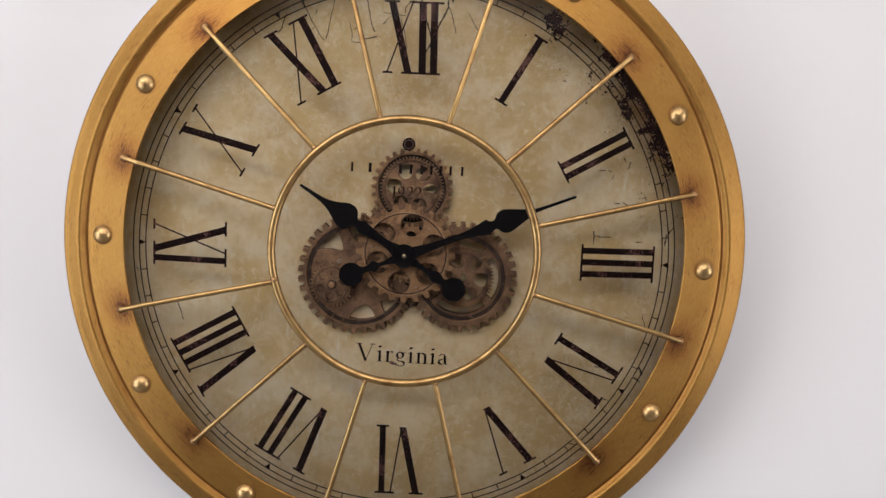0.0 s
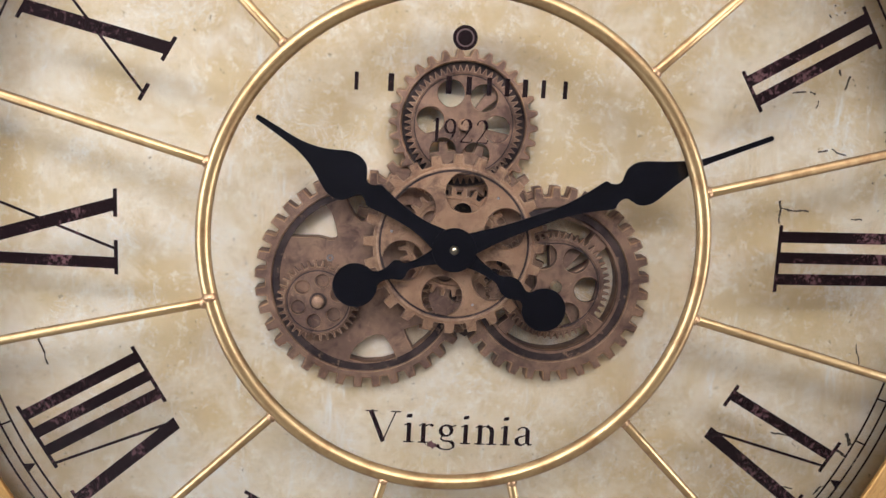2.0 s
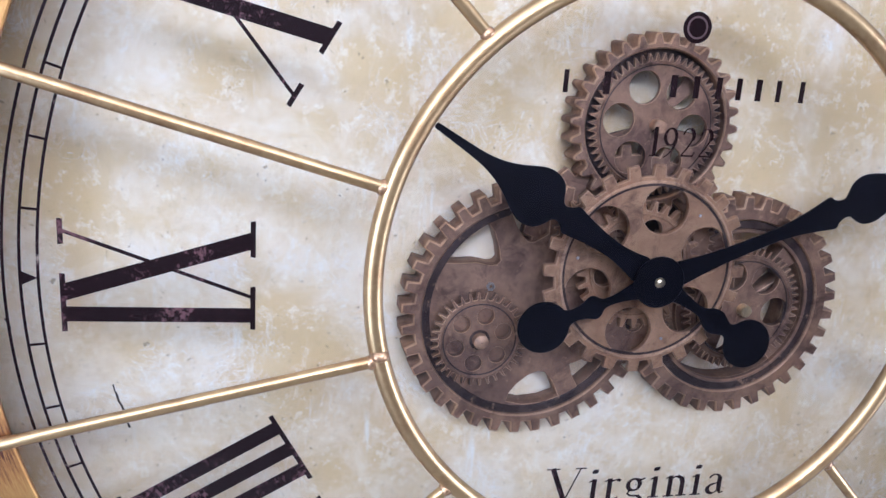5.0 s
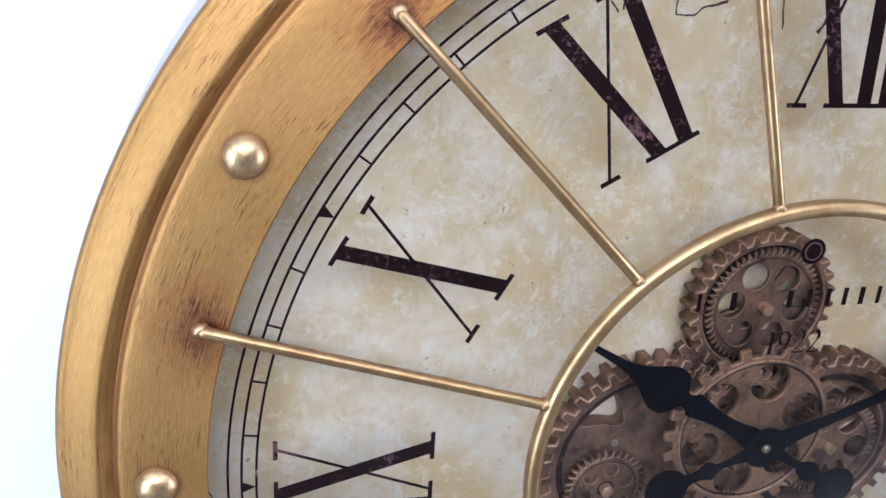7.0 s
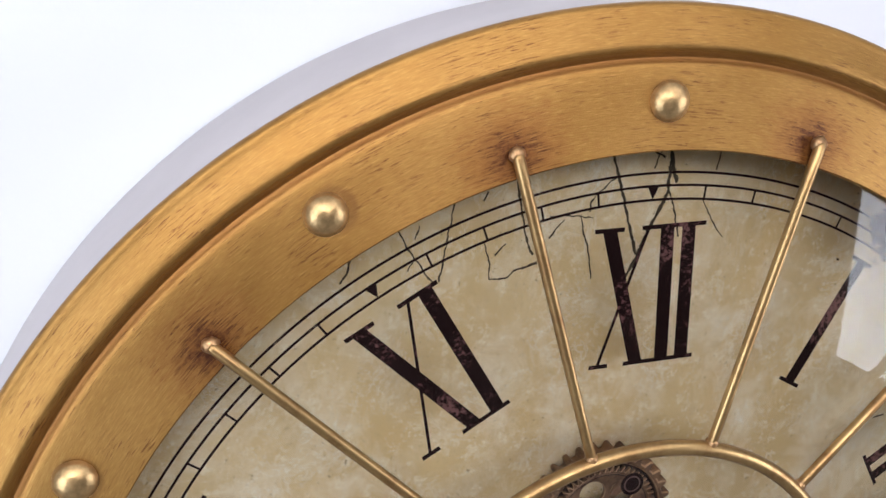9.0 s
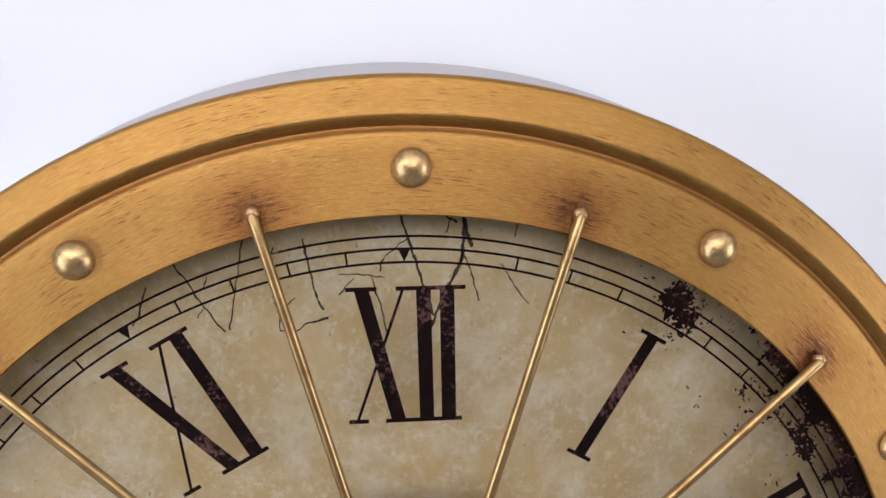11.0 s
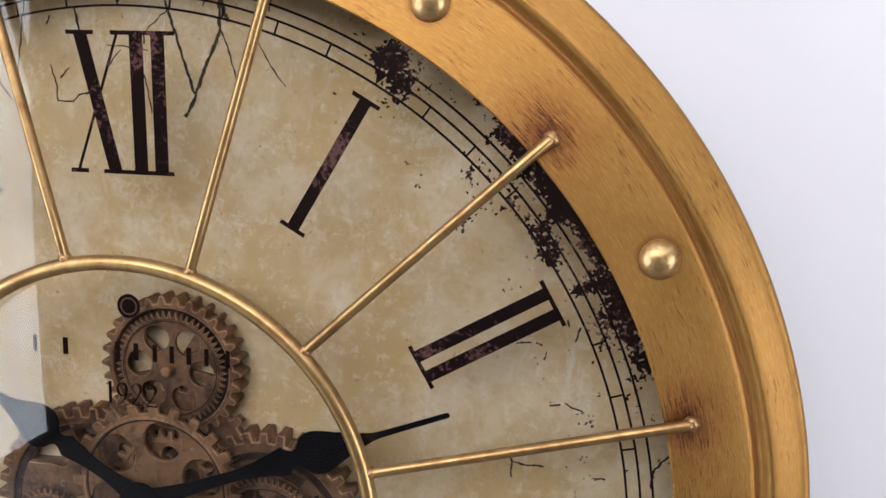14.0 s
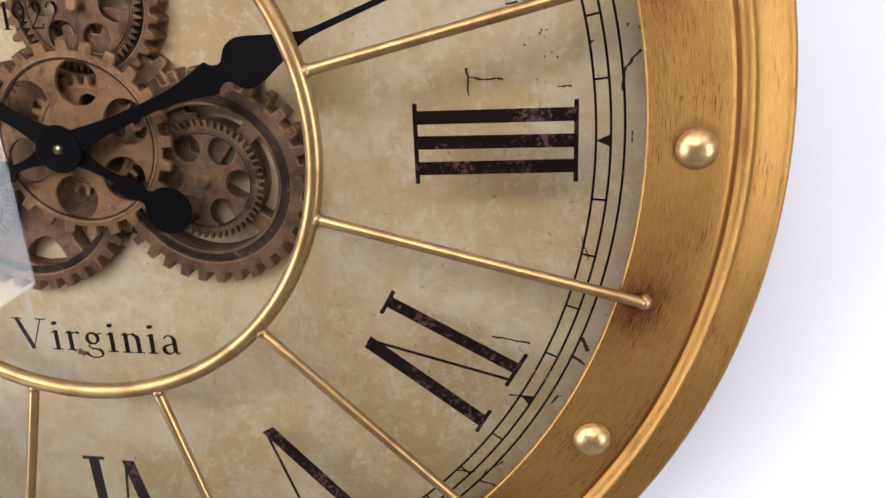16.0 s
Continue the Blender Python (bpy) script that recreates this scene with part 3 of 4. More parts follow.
# old-style letters: advance, then pen strokes (weight, way) with the cap height as 1
STEM = [(0.30, [(0.0, 0.56), (0.12, 0.62)]), (1.0, [(0.12, 0.62), (0.12, 0.0)]), (0.35, [(-0.01, 0.0), (0.25, 0.0)])]
GLYPHS = {
    "V": (0.86, [(1.0, [(0.06, 1.0), (0.40, 0.0)]), (0.35, [(0.40, 0.0), (0.72, 1.0)]), (0.35, [(-0.08, 1.0), (0.22, 1.0)]), (0.35, [(0.60, 1.0), (0.85, 1.0)])]),
    "i": (0.28, STEM + [(1.0, bow(0.12, 0.88, 0.025, 0.025, 0, 360, 8))]),
    "r": (0.40, STEM + [(0.5, bow(0.27, 0.40, 0.15, 0.20, 180, 75, 8)), (0.9, [(0.31, 0.60), (0.37, 0.57)])]),
    "g": (0.52, [(0.85, bow(0.22, 0.42, 0.15, 0.18, 0, 360)), (0.6, [(0.34, 0.55), (0.48, 0.60)]), (0.45, [(0.14, 0.25), (0.08, 0.14), (0.16, 0.07)]), (0.8, [(0.16, 0.07), (0.36, 0.05), (0.44, -0.04)]), (0.6, bow(0.23, -0.10, 0.21, 0.13, 20, -200))]),
    "n": (0.58, STEM + [(0.5, bow(0.28, 0.42, 0.16, 0.19, 170, 80, 8)), (1.0, [(0.31, 0.61), (0.41, 0.54), (0.44, 0.42), (0.44, 0.0)]), (0.35, [(0.31, 0.0), (0.57, 0.0)])]),
    "a": (0.46, [(0.6, bow(0.20, 0.46, 0.14, 0.15, 160, 20, 8)), (1.0, [(0.33, 0.50), (0.34, 0.10)]), (0.6, [(0.34, 0.10), (0.39, 0.01), (0.46, 0.04)]), (0.45, [(0.34, 0.36), (0.18, 0.30)]), (0.9, bow(0.19, 0.15, 0.15, 0.15, 95, 270, 8)), (0.45, [(0.19, 0.0), (0.34, 0.10)])]),
    "1": (0.44, [(0.40, [(0.06, 0.84), (0.22, 0.98)]), (1.0, [(0.22, 0.98), (0.22, 0.0)]), (0.35, [(0.05, 0.0), (0.40, 0.0)])]),
    "9": (0.62, [(0.8, bow(0.28, 0.68, 0.21, 0.29, 0, 360, 20)), (0.8, [(0.49, 0.68), (0.47, 0.46), (0.38, 0.24)]), (0.45, [(0.38, 0.24), (0.24, 0.06), (0.08, -0.05)])]),
    "2": (0.62, [(0.5, bow(0.27, 0.74, 0.20, 0.25, 170, 70, 10)), (0.95, bow(0.27, 0.74, 0.20, 0.25, 70, -30, 10)), (0.55, [(0.44, 0.61), (0.26, 0.30), (0.06, 0.04)]), (0.8, [(0.06, 0.03), (0.50, 0.03)]), (0.4, [(0.50, 0.03), (0.56, 0.17)])]),
}


def lettering(text, x0, x1, z0, height, weight=0.15, stretch=1.0, slope=0.28):
    """Words written with a broad nib held aslant, from x0 to x1 with the baseline at z0."""
    gap = ((x1 - x0) / height - stretch * sum(GLYPHS[k][0] for k in text)) / max(1, len(text) - 1)
    bm, x, count = bmesh.new(), 0.0, 0
    for letter in text:
        advance, strokes = GLYPHS[letter]
        for heavy, way in strokes:
            way = [(u * stretch, v) for u, v in way]
            for (ax, ay), (bx, by) in zip(way, way[1:]):
                length = math.hypot(bx - ax, by - ay) or 1e-6
                across = abs((bx - ax) * math.sin(slope) - (by - ay) * math.cos(slope)) / length
                half = weight / 2 * max(0.27, heavy * max(0.5, across))
                nx, ny = -(by - ay) / length * half, (bx - ax) / length * half
                ex, ey = (bx - ax) / length * half * 0.35, (by - ay) / length * half * 0.35
                quad = [(ax - ex + nx, ay - ey + ny), (ax - ex - nx, ay - ey - ny), (bx + ex - nx, by + ey - ny), (bx + ex + nx, by + ey + ny)]
                slab(bm, [(x0 + (x + u) * height, z0 + v * height) for u, v in quad], INK_Y - 0.000003 * (count % 40), 0.00008)
                count += 1
        x += advance * stretch + gap
    bmesh.ops.recalc_face_normals(bm, faces=bm.faces)
    return bm


printed(part("place_lettering", lettering("Virginia", -0.0370, 0.0425, -0.0978, 0.0150, 0.145, 1.2), INK_TEXT, glass, "printed dark word Virginia"))
printed(part("year_lettering", lettering("1922", -0.0140, 0.0125, 0.0466, 0.0106), INK_TEXT, glass, "printed dark year 1922"))
for u, w in ((-48.9, 1.8), (-33.4, 2.6), (-7.3, 2.6), (1.8, 2.4), (11.0, 2.2), (19.2, 2.2), (27.4, 2.4), (35.8, 2.0), (45.8, 2.0)):
    bm = bmesh.new()
    z = 0.0718 + 0.00001 * (u + 49)
    slab(bm, [((u - w / 2) / 1000, z - 0.0040), ((u + w / 2) / 1000, z - 0.0040), ((u + w / 2) / 1000, z + 0.0040), ((u - w / 2) / 1000, z + 0.0040)], INK_Y)
    bmesh.ops.recalc_face_normals(bm, faces=bm.faces)
    printed(part("bar", bm, INK_TEXT, glass, "small dark printed bar"))

# printed keyhole mark: a dark disc with a paler ring
bm = bmesh.new()
slab(bm, circle(-0.0011, 0.0934, 0.0056, 28), INK_Y)
printed(part("keyhole_mark", bm, INK_TEXT, glass, "round dark printed keyhole mark"))
bm = bmesh.new()
for k in range(24):
    a0, a1 = 2 * math.pi * k / 24, 2 * math.pi * (k + 1) / 24
    slab(bm, [(-0.0011 + r * math.cos(a), 0.0934 + r * math.sin(a)) for a, r in ((a0, 0.0034), (a0, 0.0041), (a1, 0.0041), (a1, 0.0034))], INK_Y - 0.0001)
printed(part("keyhole_ring", bm, make_plain("mark_pale", (0.15, 0.085, 0.075), 0.6, 0.0), glass, "paler printed ring"))


# dark mildew-like stain printed near the one and two
def stain(a0, a1, r0, r1, heart, step=0.0006):
    bm = bmesh.new()
    verts = {}
    na, nr = int((radians(a1 - a0) * 0.225) / step), int((r1 - r0) / step)

    def vert(i, j):
        if (i, j) not in verts:
            a, r = radians(a0) + i * step / 0.225, r0 + j * step
            jit = noise.noise_vector(Vector((i * 0.9, j * 0.9, 3.1))) * step * 0.8
            verts[i, j] = bm.verts.new((r * math.sin(a) + jit.x, INK_Y + 0.0002, r * math.cos(a) + jit.z))
        return verts[i, j]

    for i in range(na):
        for j in range(nr):
            a, r = a0 + math.degrees(i * step / 0.225), r0 + j * step
            p = Vector((r * math.sin(radians(a)), 0, r * math.cos(radians(a))))
            v = 0.55 * noise.fractal(p * 90, 0.8, 2.2, 4) + 0.45 * noise.noise(p * 700) + heart(a, r)
            if v > 0:
                bm.faces.new((vert(i, j), vert(i + 1, j), vert(i + 1, j + 1), vert(i, j + 1)))
    bmesh.ops.recalc_face_normals(bm, faces=bm.faces)
    return bm


def blot(a, r, ca, cr, wa, wr, gain):
    return gain * math.exp(-((a - ca) / wa) ** 2 - ((r - cr) / wr) ** 2)


heart = lambda a, r: (-0.62 + blot(a, r, 54, 0.254, 7.6, 0.0160, 2.0) + blot(a, r, 44, 0.246, 5, 0.010, 0.9) + blot(a, r, 30.6, 0.235, 3.6, 0.0115, 0.78)
                      + blot(a, r, 66, 0.243, 6, 0.011, 0.42) + blot(a, r, 46.5, 0.216, 2.2, 0.004, 0.55) + blot(a, r, 51, 0.226, 6, 0.007, 0.4))
printed(part("ink_stain", stain(24, 84, 0.200, 0.2500, heart), STAIN, glass, "dark blotched stain printed at the dial's edge"))

printed(part("ink_speckle", stain(24, 84, 0.200, 0.2500, lambda a, r: heart(a, r) + 0.09 + blot(a, r, 66, 0.236, 6, 0.012, 0.35) + 0.35 * noise.noise(Vector((a * 1.3, r * 500, 9)))), MAROON, glass, "reddish-brown speckled stain"))
for v in bpy.data.objects["ink_speckle"].data.vertices:
    v.co.y += 0.00025

# a small reddish blot over the place's name
spot = lambda a, r: -0.62 + blot(a, r, 183.4, 0.0992, 2.6, 0.0026, 0.95) + blot(a, r, 186.4, 0.0958, 1.6, 0.0016, 0.6)
printed(part("ink_blot", stain(176, 193, 0.088, 0.106, spot, 0.0004), make_ink("blot_ink", 0.10, 0.2), glass, "small reddish blot over the lettering"))


# ---- cracks in the dial ----
def crack(bm, pts, width, y):
    """A thin jagged ribbon through (x, z) in millimetres."""
    rnd = random.Random(int(pts[0][0] * 10 + pts[0][1]))
    fine = []
    for (x0, z0), (x1, z1) in zip(pts, pts[1:]):
        n = max(2, int(math.hypot(x1 - x0, z1 - z0) / 2.0))
        for k in range(n):
            j = 0.0 if k == 0 else 0.45
            fine.append(((x0 + (x1 - x0) * k / n + rnd.uniform(-j, j)) / 1000, (z0 + (z1 - z0) * k / n + rnd.uniform(-j, j)) / 1000))
    fine.append((pts[-1][0] / 1000, pts[-1][1] / 1000))
    for i in range(len(fine) - 1):
        (x0, z0), (x1, z1) = fine[i], fine[i + 1]
        d = math.hypot(x1 - x0, z1 - z0) or 1e-6
        w0, w1 = width * rnd.uniform(0.4, 1.1), width * rnd.uniform(0.4, 1.1)
        nx, nz = -(z1 - z0) / d / 2, (x1 - x0) / d / 2
        slab(bm, [(x0 + nx * w0, z0 + nz * w0), (x0 - nx * w0, z0 - nz * w0), (x1 - nx * w1, z1 - nz * w1), (x1 + nx * w1, z1 + nz * w1)], y, 0.0002)


# width, then the way of each crack, part of the dial by part
CRACKS_XII = (
    (1.6, ((-5, 242), (-2, 232), (4, 215), (7, 205), (13, 187))),
    (0.8, ((1, 225), (-8, 218), (-12, 213), (-12, 209))),
    (0.8, ((22, 239), (18, 227))),
    (1.2, ((11, 241), (19, 234), (23, 232))),
    (2.2, ((25, 241), (27, 230), (30, 220))),
    (1.9, ((26, 230), (26, 215), (19, 200), (11, 181), (8, 176))),
    (0.9, ((27, 216), (30, 209), (34, 194))),
    (0.7, ((44, 212), (53, 198), (58, 192))),
    (0.6, ((52, 238), (50, 225))),
    (0.8, ((-10, 206), (-24, 208), (-31, 208))),
)
CRACKS_XI = (
    (0.8, ((-24, 206), (-28, 202), (-31, 198))),
    (0.8, ((-16, 207), (-11, 189), (-9, 177))),
    (1.5, ((-36, 187), (-43, 185))),
    (0.9, ((-43, 185), (-47, 184), (-50, 181), (-58, 181))),
    (0.8, ((-58, 181), (-58, 188), (-61, 198))),
    (0.9, ((-51, 197), (-56, 192))),
    (1.2, ((-47, 225), (-46, 218), (-41, 197), (-38, 191))),
    (1.1, ((-59, 239), (-53, 234))),
    (0.7, ((-25, 242), (-21, 236))),
    (0.8, ((-78, 228), (-95, 226), (-104, 228))),
)
CRACKS_X = (
    (0.9, ((-73, 230), (-75, 216), (-78, 200), (-81, 182))),
    (0.9, ((-112, 225), (-99, 206), (-92, 193), (-83, 181))),
    (0.8, ((-90, 208), (-92, 202))),
    (0.8, ((-92, 194), (-95, 188))),
    (1.1, ((-117, 203), (-121, 189), (-124, 185))),
    (0.7, ((-60, 221), (-62, 217))),
    (0.9, ((-209, -60), (-206, -69), (-203, -79))),
    (0.7, ((-247, -32), (-245, -36))),
)
CRACKS_III = (
    (1.2, ((170, 24), (171, 20), (171, 12))),
    (1.1, ((171, 20), (180, 19), (186, 19))),
    (0.9, ((170, 79), (177, 80))),
    (0.9, ((179, 80), (182, 79))),
    (0.7, ((184, 76), (183, 72))),
    (1.0, ((193, 92), (194, 89))),
    (1.0, ((199, 89), (197, 82))),
    (1.0, ((187, 50), (192, 51))),
    (1.0, ((194, 52), (197, 50), (202, 49))),
    (0.9, ((209, 16), (215, 16))),
    (1.3, ((243, 31), (237, 24), (236, 14))),
    (0.7, ((241, -3), (241, -8))),
    (0.7, ((221, -51), (224, -62))),
)
CRACKS_IV = (
    (1.1, ((180, -102), (191, -104), (198, -105))),
    (2.4, ((222, -101), (225, -108))),
    (2.0, ((218, -111), (224, -115))),
    (1.0, ((188, -133), (196, -134))),
    (1.0, ((208, -137), (212, -132))),
    (1.1, ((173, -183), (180, -185), (182, -188))),
    (0.9, ((177, -176), (173, -183))),
    (1.0, ((181, -174), (185, -171))),
    (0.9, ((162, -178), (171, -178))),
)
for width, line in CRACKS_XII + CRACKS_XI + CRACKS_X + CRACKS_III + CRACKS_IV:
    bm = bmesh.new()
    crack(bm, line, width / 1000, DIAL_Y - 0.0004)
    bmesh.ops.recalc_face_normals(bm, faces=bm.faces)
    part("crack", bm, CRACK, dial, "thin brown branching crack")

# ---- hour and minute pointers ----
def hand_outline(profile, tail, tail_at, tail_r, length):
    """The outline of a spade hand along +x in millimetres, from its half widths."""
    up = [(s, w) for s, w in profile]
    tip = [(length + 0.9 * math.sin(a), 1.2 * math.cos(a)) for a in (0.4, 0.9, 1.57, 2.2, 2.7)]
    ball = [(-tail_at + tail_r * math.cos(a), tail_r * math.sin(a)) for a in [radians(22 + 316 * k / 24) for k in range(25)]]
    upper = [(-s, w) for s, w in tail]
    return [(x / 1000, z / 1000) for x, z in up + tip + [(s, -w) for s, w in reversed(up)] + [(-s, -w) for s, w in tail] + [(x, -z) for x, z in ball] + upper[::-1]]


def flowing(profile, steps=4):
    """Rounds a list of (along, half width) by a spline through its points."""
    out = []
    for k in range(len(profile) - 1):
        p = [profile[max(0, min(len(profile) - 1, k + d))] for d in (-1, 0, 1, 2)]
        for j in range(steps):
            t = j / steps
            w = (-0.5 * t + t * t - 0.5 * t ** 3, 1 - 2.5 * t * t + 1.5 * t ** 3, 0.5 * t + 2 * t * t - 1.5 * t ** 3, -0.5 * t * t + 0.5 * t ** 3)
            out.append(tuple(sum(w[i] * p[i][c] for i in range(4)) for c in (0, 1)))
    return out + [profile[-1]]


HUB = (-0.0005, -0.0036)
hour_profile = [(9, 5.5), (15, 4.2), (22, 3.5), (30, 3.8), (38, 4.8), (43.5, 5.8), (45.5, 5.8), (47.5, 4.2), (50, 3.3), (52, 4.2), (54, 7.6), (56.5, 10.2), (60, 11.4), (64, 11.2), (68, 9.6), (73, 6.8), (79, 4.2), (86, 2.5), (94, 1.8), (108, 1.2)]
minute_profile = [(9, 5.2), (15, 4.4), (22, 3.6), (32, 3.0), (45, 2.7), (54, 2.8), (62, 3.7), (70, 5.2), (75, 6.4), (78, 6.8), (79.5, 5.2), (82, 4.0), (84.5, 4.2), (86.5, 6.4), (89, 9.0), (93, 10.3), (97, 9.9), (102, 8.2), (108, 6.0), (114, 4.1), (119, 2.6), (126, 1.5), (157, 1.2)]
hour_tail = [(9, 4.2), (14, 2.8), (20, 2.1), (26, 2.2), (30, 4.4), (34, 5.2), (37, 4.2), (40, 3.0), (42, 3.4)]
minute_tail = [(9, 4.0), (14, 2.6), (19, 1.8), (23.5, 2.0), (26, 4.2), (28.5, 4.9), (32, 3.2), (36, 2.6), (38.8, 3.2)]
hour_hand = part("hour_hand", plate([hand_outline(flowing(hour_profile), flowing(hour_tail), 52.5, 10.6, 108.6)], 0.0010, 0.0002), BLACK, clock, "black spade hour hand pointing near ten")
hour_hand.matrix_basis = pose(HUB[0], 0.0008, HUB[1], 0, -148.5, 0)
minute_hand = part("minute_hand", plate([hand_outline(flowing(minute_profile), flowing(minute_tail), 49.4, 10.5, 157.5)], 0.0009, 0.0002), BLACK, clock, "black spade minute hand pointing past two")
minute_hand.matrix_basis = pose(HUB[0], -0.0014, HUB[1], 0, -22.3, 0)
part("hand_hub", plate([circle(0, 0, 0.0105, 40)], 0.0012, 0.0003), BLACK, minute_hand, "round black hub").location = (0, -0.0006, 0)
part("hub_pin", dome(0.0022, 0.0014, 16, 4), BRASS, minute_hand, "small brass pin").location = (0, -0.0006, 0)

# ---- gears ----
def worn_edges(ob):
    """Rubs the chamfers of a gear to bright metal."""
    ob.data.materials.append(WORN)
    for f in ob.data.polygons:
        f.material_index = 1 if -0.95 < f.normal.y < -0.3 else 0


def gear(name, at, y, loops, thick, bevel, material, turn, label):
    ob = part(name, plate([[(x, z) for x, z in loop] for loop in loops], thick, bevel), material, clock, label)
    worn_edges(ob)
    ob.matrix_basis = pose(at[0] / 1000, y, at[1] / 1000, 0, turn, 0)
    return ob


def annulus(name, parent, r0, r1, y, thick, material, label=""):
    """A raised or recessed ring on a gear."""
    ob = part(name, lathe([(r0, y + thick), (r0, y + 0.0003), (r0 + 0.0003, y), (r1 - 0.0003, y), (r1, y + 0.0003), (r1, y + thick)], 96), material, parent, label)
    return ob


def mm(pts):
    return [(x / 1000, z / 1000) for x, z in pts]


def spread(n, radius, r, start, seg=24):
    return [mm(circle(radius * math.cos(radians(start + 360 * k / n)), radius * math.sin(radians(start + 360 * k / n)), r, seg)) for k in range(n)]


def pin(parent, r, y, h, material=BRASS, at=(0, 0)):
    ob = part("pin", lathe([(r, 0.006), (r, -h + 0.0006), (r * 0.8, -h), (0.0002, -h - 0.0002)], 20), material, parent, "metal axle pin")
    ob.location = (at[0] / 1000, y, at[1] / 1000)
    return ob


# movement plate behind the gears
part("movement_plate", plate([mm([(-28, -30), (-8, -44), (10, -54.5), (16.5, -50), (28, -30), (30, 4), (18, 28), (-20, 28), (-31, 8)])], 0.004, 0.0004), BRONZE_DARKEST, clock, "dark plate behind the gears").location = (0, 0.0338, 0)

gear("rear_gear", (0, -3), 0.0300, [mm(toothed(32, 44.5, 49.0, 0.58, 0.42)), mm(circle(0, 0, 30, 48))], 0.0050, 0.0005, BRONZE_DARK, 3, "dull bronze gear mostly hidden behind the others")
left = gear("large_gear", (-42, -26), 0.0255, [mm(toothed(36, 50.2, 55.2, 0.60, 0.42))] + [mm(circle(0, 0, 46.5, 72))], 0.0120, 0.0007, BRONZE_DARK, 2, "large dull bronze toothed ring")
web = part("gear_web", plate([mm(circle(0, 0, 46.8, 72)), mm([(-39.5, 19.3), (-34.4, 28.2), (-28.2, 35.0), (-23.6, 37.6), (-19.6, 33.4), (-16.8, 26.5), (-15.6, 21.4), (-17.0, 19.6), (-19.4, 19.2), (-25.7, 20.2), (-32, 19.6)]),
    mm([(-12.8, 40.8), (-10.6, 36.6), (-8.0, 32.8), (-4.6, 30.0), (-2.0, 30.0), (3.6, 33.8), (3.0, 41.6), (-4.9, 42.9)]),
    mm([(-5.2, -41.2), (-4.2, -37.4), (-1.4, -33.2), (3.3, -29.0), (7.6, -27.2), (11.1, -27.6), (15.0, -32.2), (18.4, -38.6), (11.7, -41.4), (2.7, -42.6)]),
    mm([(21.4, -23.6), (23.2, -28.4), (26.6, -34.0), (33.2, -27.4), (36.4, -22.0), (31.1, -19.6)])], 0.0095, 0.0003), BRONZE_DARK, left, "bronze gear web with curved windows")
web.location = (0, 0.0022, 0)
worn_edges(web)
annulus("gear_groove", left, 0.0430, 0.0466, 0.0018, 0.0008, BRONZE_DARKEST, "dark purple-brown groove")
part("screw", plate([circle(0, 0, 0.0019, 6), circle(0, 0, 0.0008, 10)], 0.0012, 0.0002), STEEL, left, "small steel hex screw").location = (-0.0185, 0.0012, 0.0103)

small = gear("small_gear", (-64.9, -35.8), 0.0205, [mm(toothed(34, 17.4, 20.4, 0.5, 0.22))] + spread(6, 10.4, 3.5, 20), 0.0030, 0.0003, BRONZE_DARK, 0, "small bronze gear with six round holes")
annulus("gear_rib", small, 0.0158, 0.0168, -0.0005, 0.0008, BRONZE_DARK)
annulus("gear_groove", small, 0.0148, 0.0158, -0.0001, 0.0005, BRONZE_DARKEST, "dark ring inside the teeth")
part("gear_back", lathe([(0.0160, 0.0032), (0.0005, 0.0032)], 40), BRONZE_DARK, small, "dark disc behind the holes")
annulus("gear_groove", small, 0.0031, 0.0044, -0.0002, 0.0006, BRONZE_DARKEST, "dark ring round the axle pin")
pin(small, 0.0031, 0.0, 0.0035, WORN)

right = gear("ring_gear", (51.7, -23.8), 0.0250, [mm(toothed(34, 45.2, 50.2, 0.60, 0.42)), mm(circle(0, 0, 39.6, 72))], 0.0122, 0.0007, BRONZE_DARK, 4, "large dull bronze ring gear")
inner = part("gear_web", plate([mm(circle(0, 0, 39.9, 72))] + [mm(sector(27.2, 34.0, a, b, 16)) for a, b in ((57, 128), (142, 225), (236, 316), (-29, 41))] + [mm(sector(8, 25, a, b, 8)) for a, b in ((-27, 20), (36, 54), (100, 150), (262, 306))], 0.0095, 0.0003), BRONZE_DARK, right, "bronze ring with long curved slots")
inner.location = (0, 0.0022, 0)
worn_edges(inner)
annulus("gear_groove", right, 0.0358, 0.0397, 0.0016, 0.0010, BRONZE_DARKEST, "dark groove")
annulus("gear_rib", right, 0.0341, 0.0357, 0.0002, 0.0022, BRONZE_DARK)
hubgear = gear("inner_gear", (53.0, -23.0), 0.0215, [mm(toothed(52, 24.6, 27.6, 0.62, 0.22)), mm(circle(0, 0, 1.5, 12))] + spread(6, 16.2, 6.5, -5), 0.0032, 0.0003, BRONZE_DARK, 0, "bronze gear with six round holes")
annulus("gear_rib", hubgear, 0.0222, 0.0232, -0.0006, 0.0008, BRONZE_DARK)
annulus("gear_groove", hubgear, 0.0211, 0.0221, -0.0001, 0.0005, BRONZE_DARKEST, "dark ring inside the teeth")
pin(hubgear, 0.0027, 0.0, 0.0040)

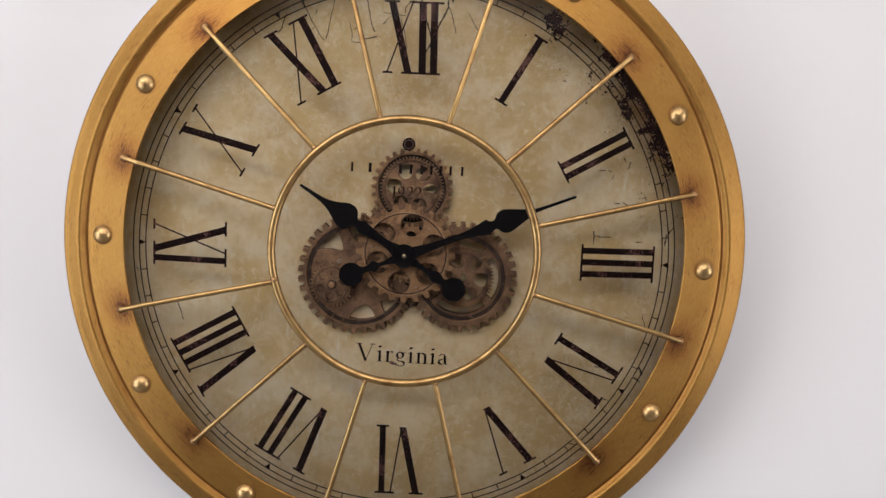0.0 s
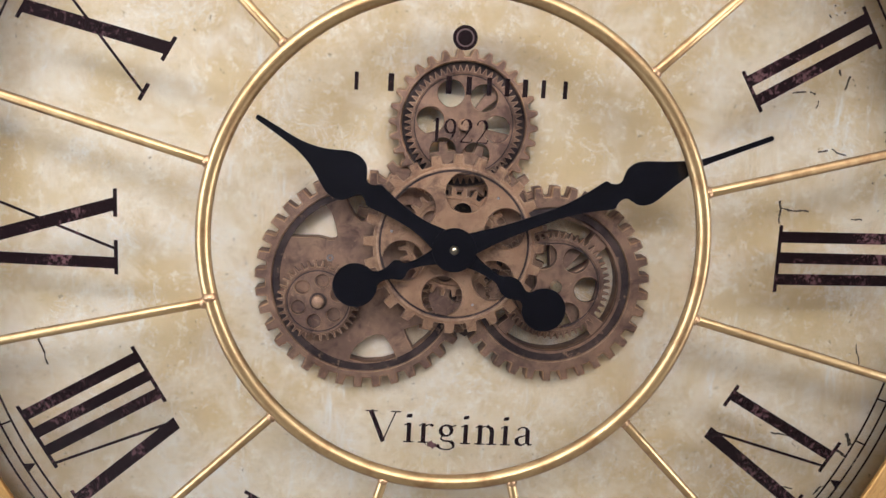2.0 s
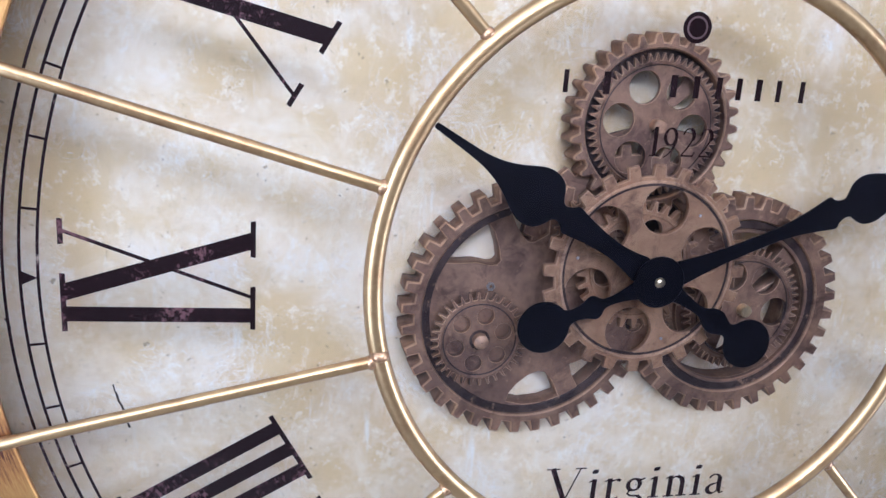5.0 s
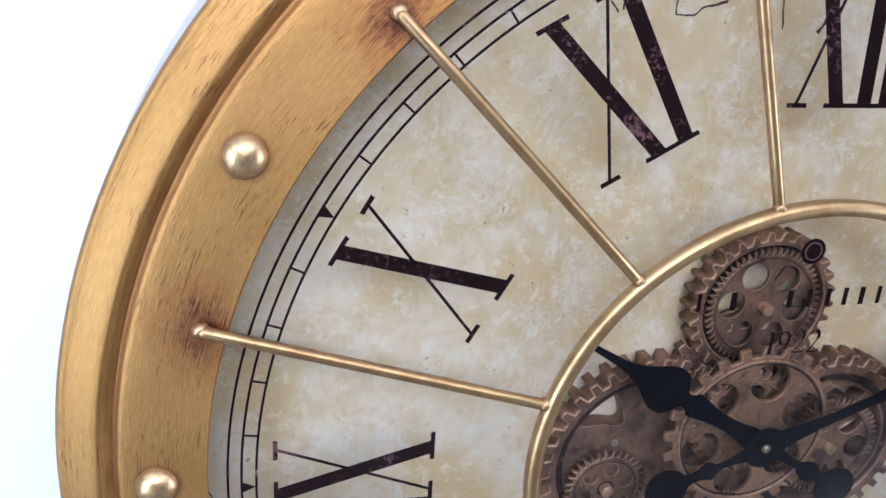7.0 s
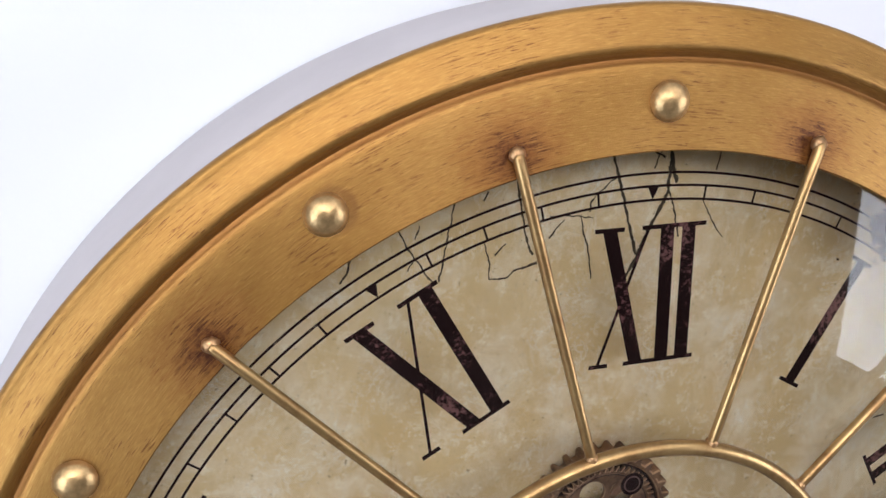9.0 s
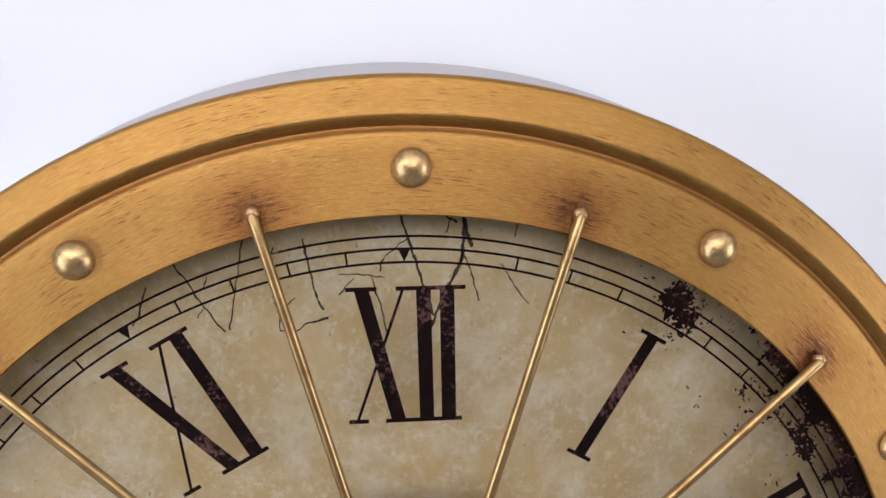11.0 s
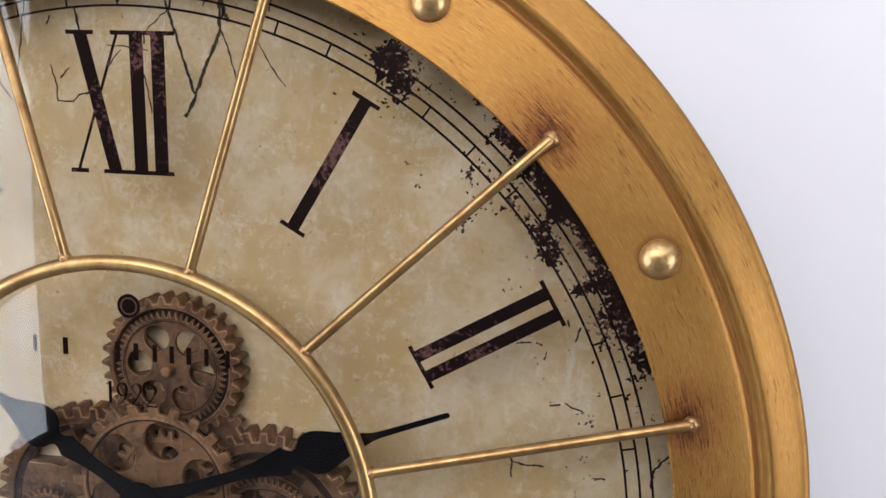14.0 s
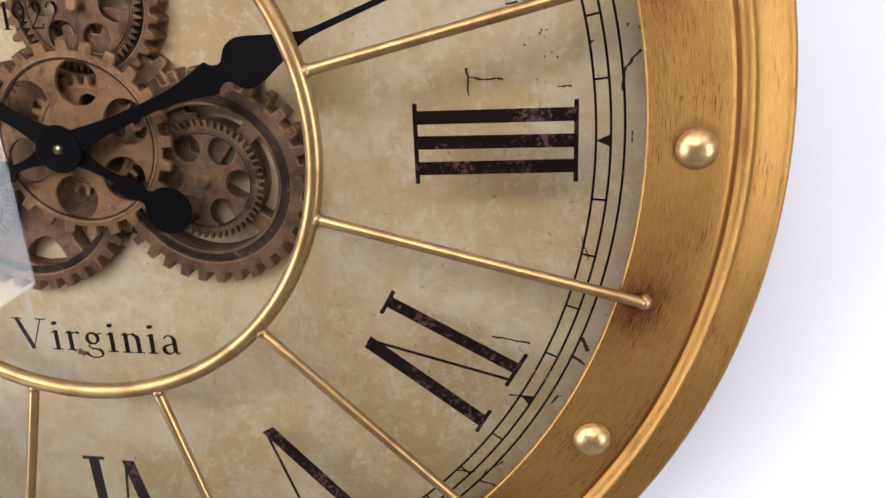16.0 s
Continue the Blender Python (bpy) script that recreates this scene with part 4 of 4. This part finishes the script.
top = gear("upper_gear", (2.6, 54.2), 0.0255, [mm(toothed(30, 33.0, 36.8, 0.66, 0.40, 0.0, True)), mm(circle(0, 0, 30.4, 64))], 0.0118, 0.0007, BRONZE_DARK, 0, "dull bronze gear below the keyhole mark")
SPOKE_AT = (-18, 48, 146, 205, 265, 342)
part("gear_web", plate([mm(circle(0, 0, 30.7, 64))] + [mm(sector(6.0, 25.0, a + 9, b - 9, 12)) for a, b in zip(SPOKE_AT, SPOKE_AT[1:])], 0.0025, 0.0003), [BRONZE_DARK], top, "recessed bronze web with five arms").location = (0, 0.0048, 0)
annulus("gear_dark_ring", top, 0.0240, 0.0303, 0.0040, 0.0010, BRONZE_DARKEST, "dark ring behind the fine teeth")
fine = part("fine_gear", plate([mm(toothed(56, 25.9, 28.9, 0.80, 0.16))] + spread(6, 16.4, 6.6, -5), 0.0022, 0.0003), BRONZE_DARK, top, "fine-toothed bronze wheel with six holes")
fine.location = (0, 0.0004, 0)
worn_edges(fine)
annulus("gear_rib", top, 0.0246, 0.0255, -0.0002, 0.0008, BRONZE_DARK)
annulus("gear_groove", top, 0.0238, 0.0245, 0.0002, 0.0005, BRONZE_DARKEST, "dark ring inside the fine teeth")
pin(top, 0.0029, 0.0004, 0.0050, WORN)

back = gear("inner_gear", (0.6, -3.2), 0.0195, [mm(toothed(30, 23.6, 27.4, 0.55, 0.24))] + spread(6, 15.5, 4.6, 80), 0.0035, 0.0003, BRONZE, 3, "bronze gear seen through the front gear's holes")
annulus("gear_rib", back, 0.0212, 0.0222, -0.0005, 0.0008, BRONZE)
for (x, z), r, n, a in (((-22, 10), 15, 22, 5), ((22, 6), 14, 20, 0), ((4, -30), 17, 24, 4)):
    gear("pinion", (x, z), 0.0235, [mm(toothed(n, r - 2.4, r, 0.55, 0.24)), mm(circle(0, 0, 4, 20))], 0.0030, 0.0003, BRONZE_DARK, a, "small dull bronze pinion behind the front gear")

front = gear("front_gear", (0.3, -3.2), 0.0115, [mm(toothed(24, 39.4, 44.0, 0.52, 0.40))] + spread(6, 26.0, 10.0, 80, 32), 0.0028, 0.0004, BRONZE, 0, "bright bronze front gear with six large holes")
annulus("gear_groove", front, 0.0352, 0.0366, -0.0001, 0.0006, BRONZE_DARKEST, "dark engraved ring near the teeth")
annulus("gear_rib", front, 0.0365, 0.0377, -0.0008, 0.0010, WORN, "bright raised rib near the teeth")
for k in range(3):
    a = radians(50 + 120 * k)
    part("screw", dome(0.0007, 0.0004, 10, 3), STEEL, front, "tiny bright rivet").location = (0.031 * math.cos(a), 0, 0.031 * math.sin(a))
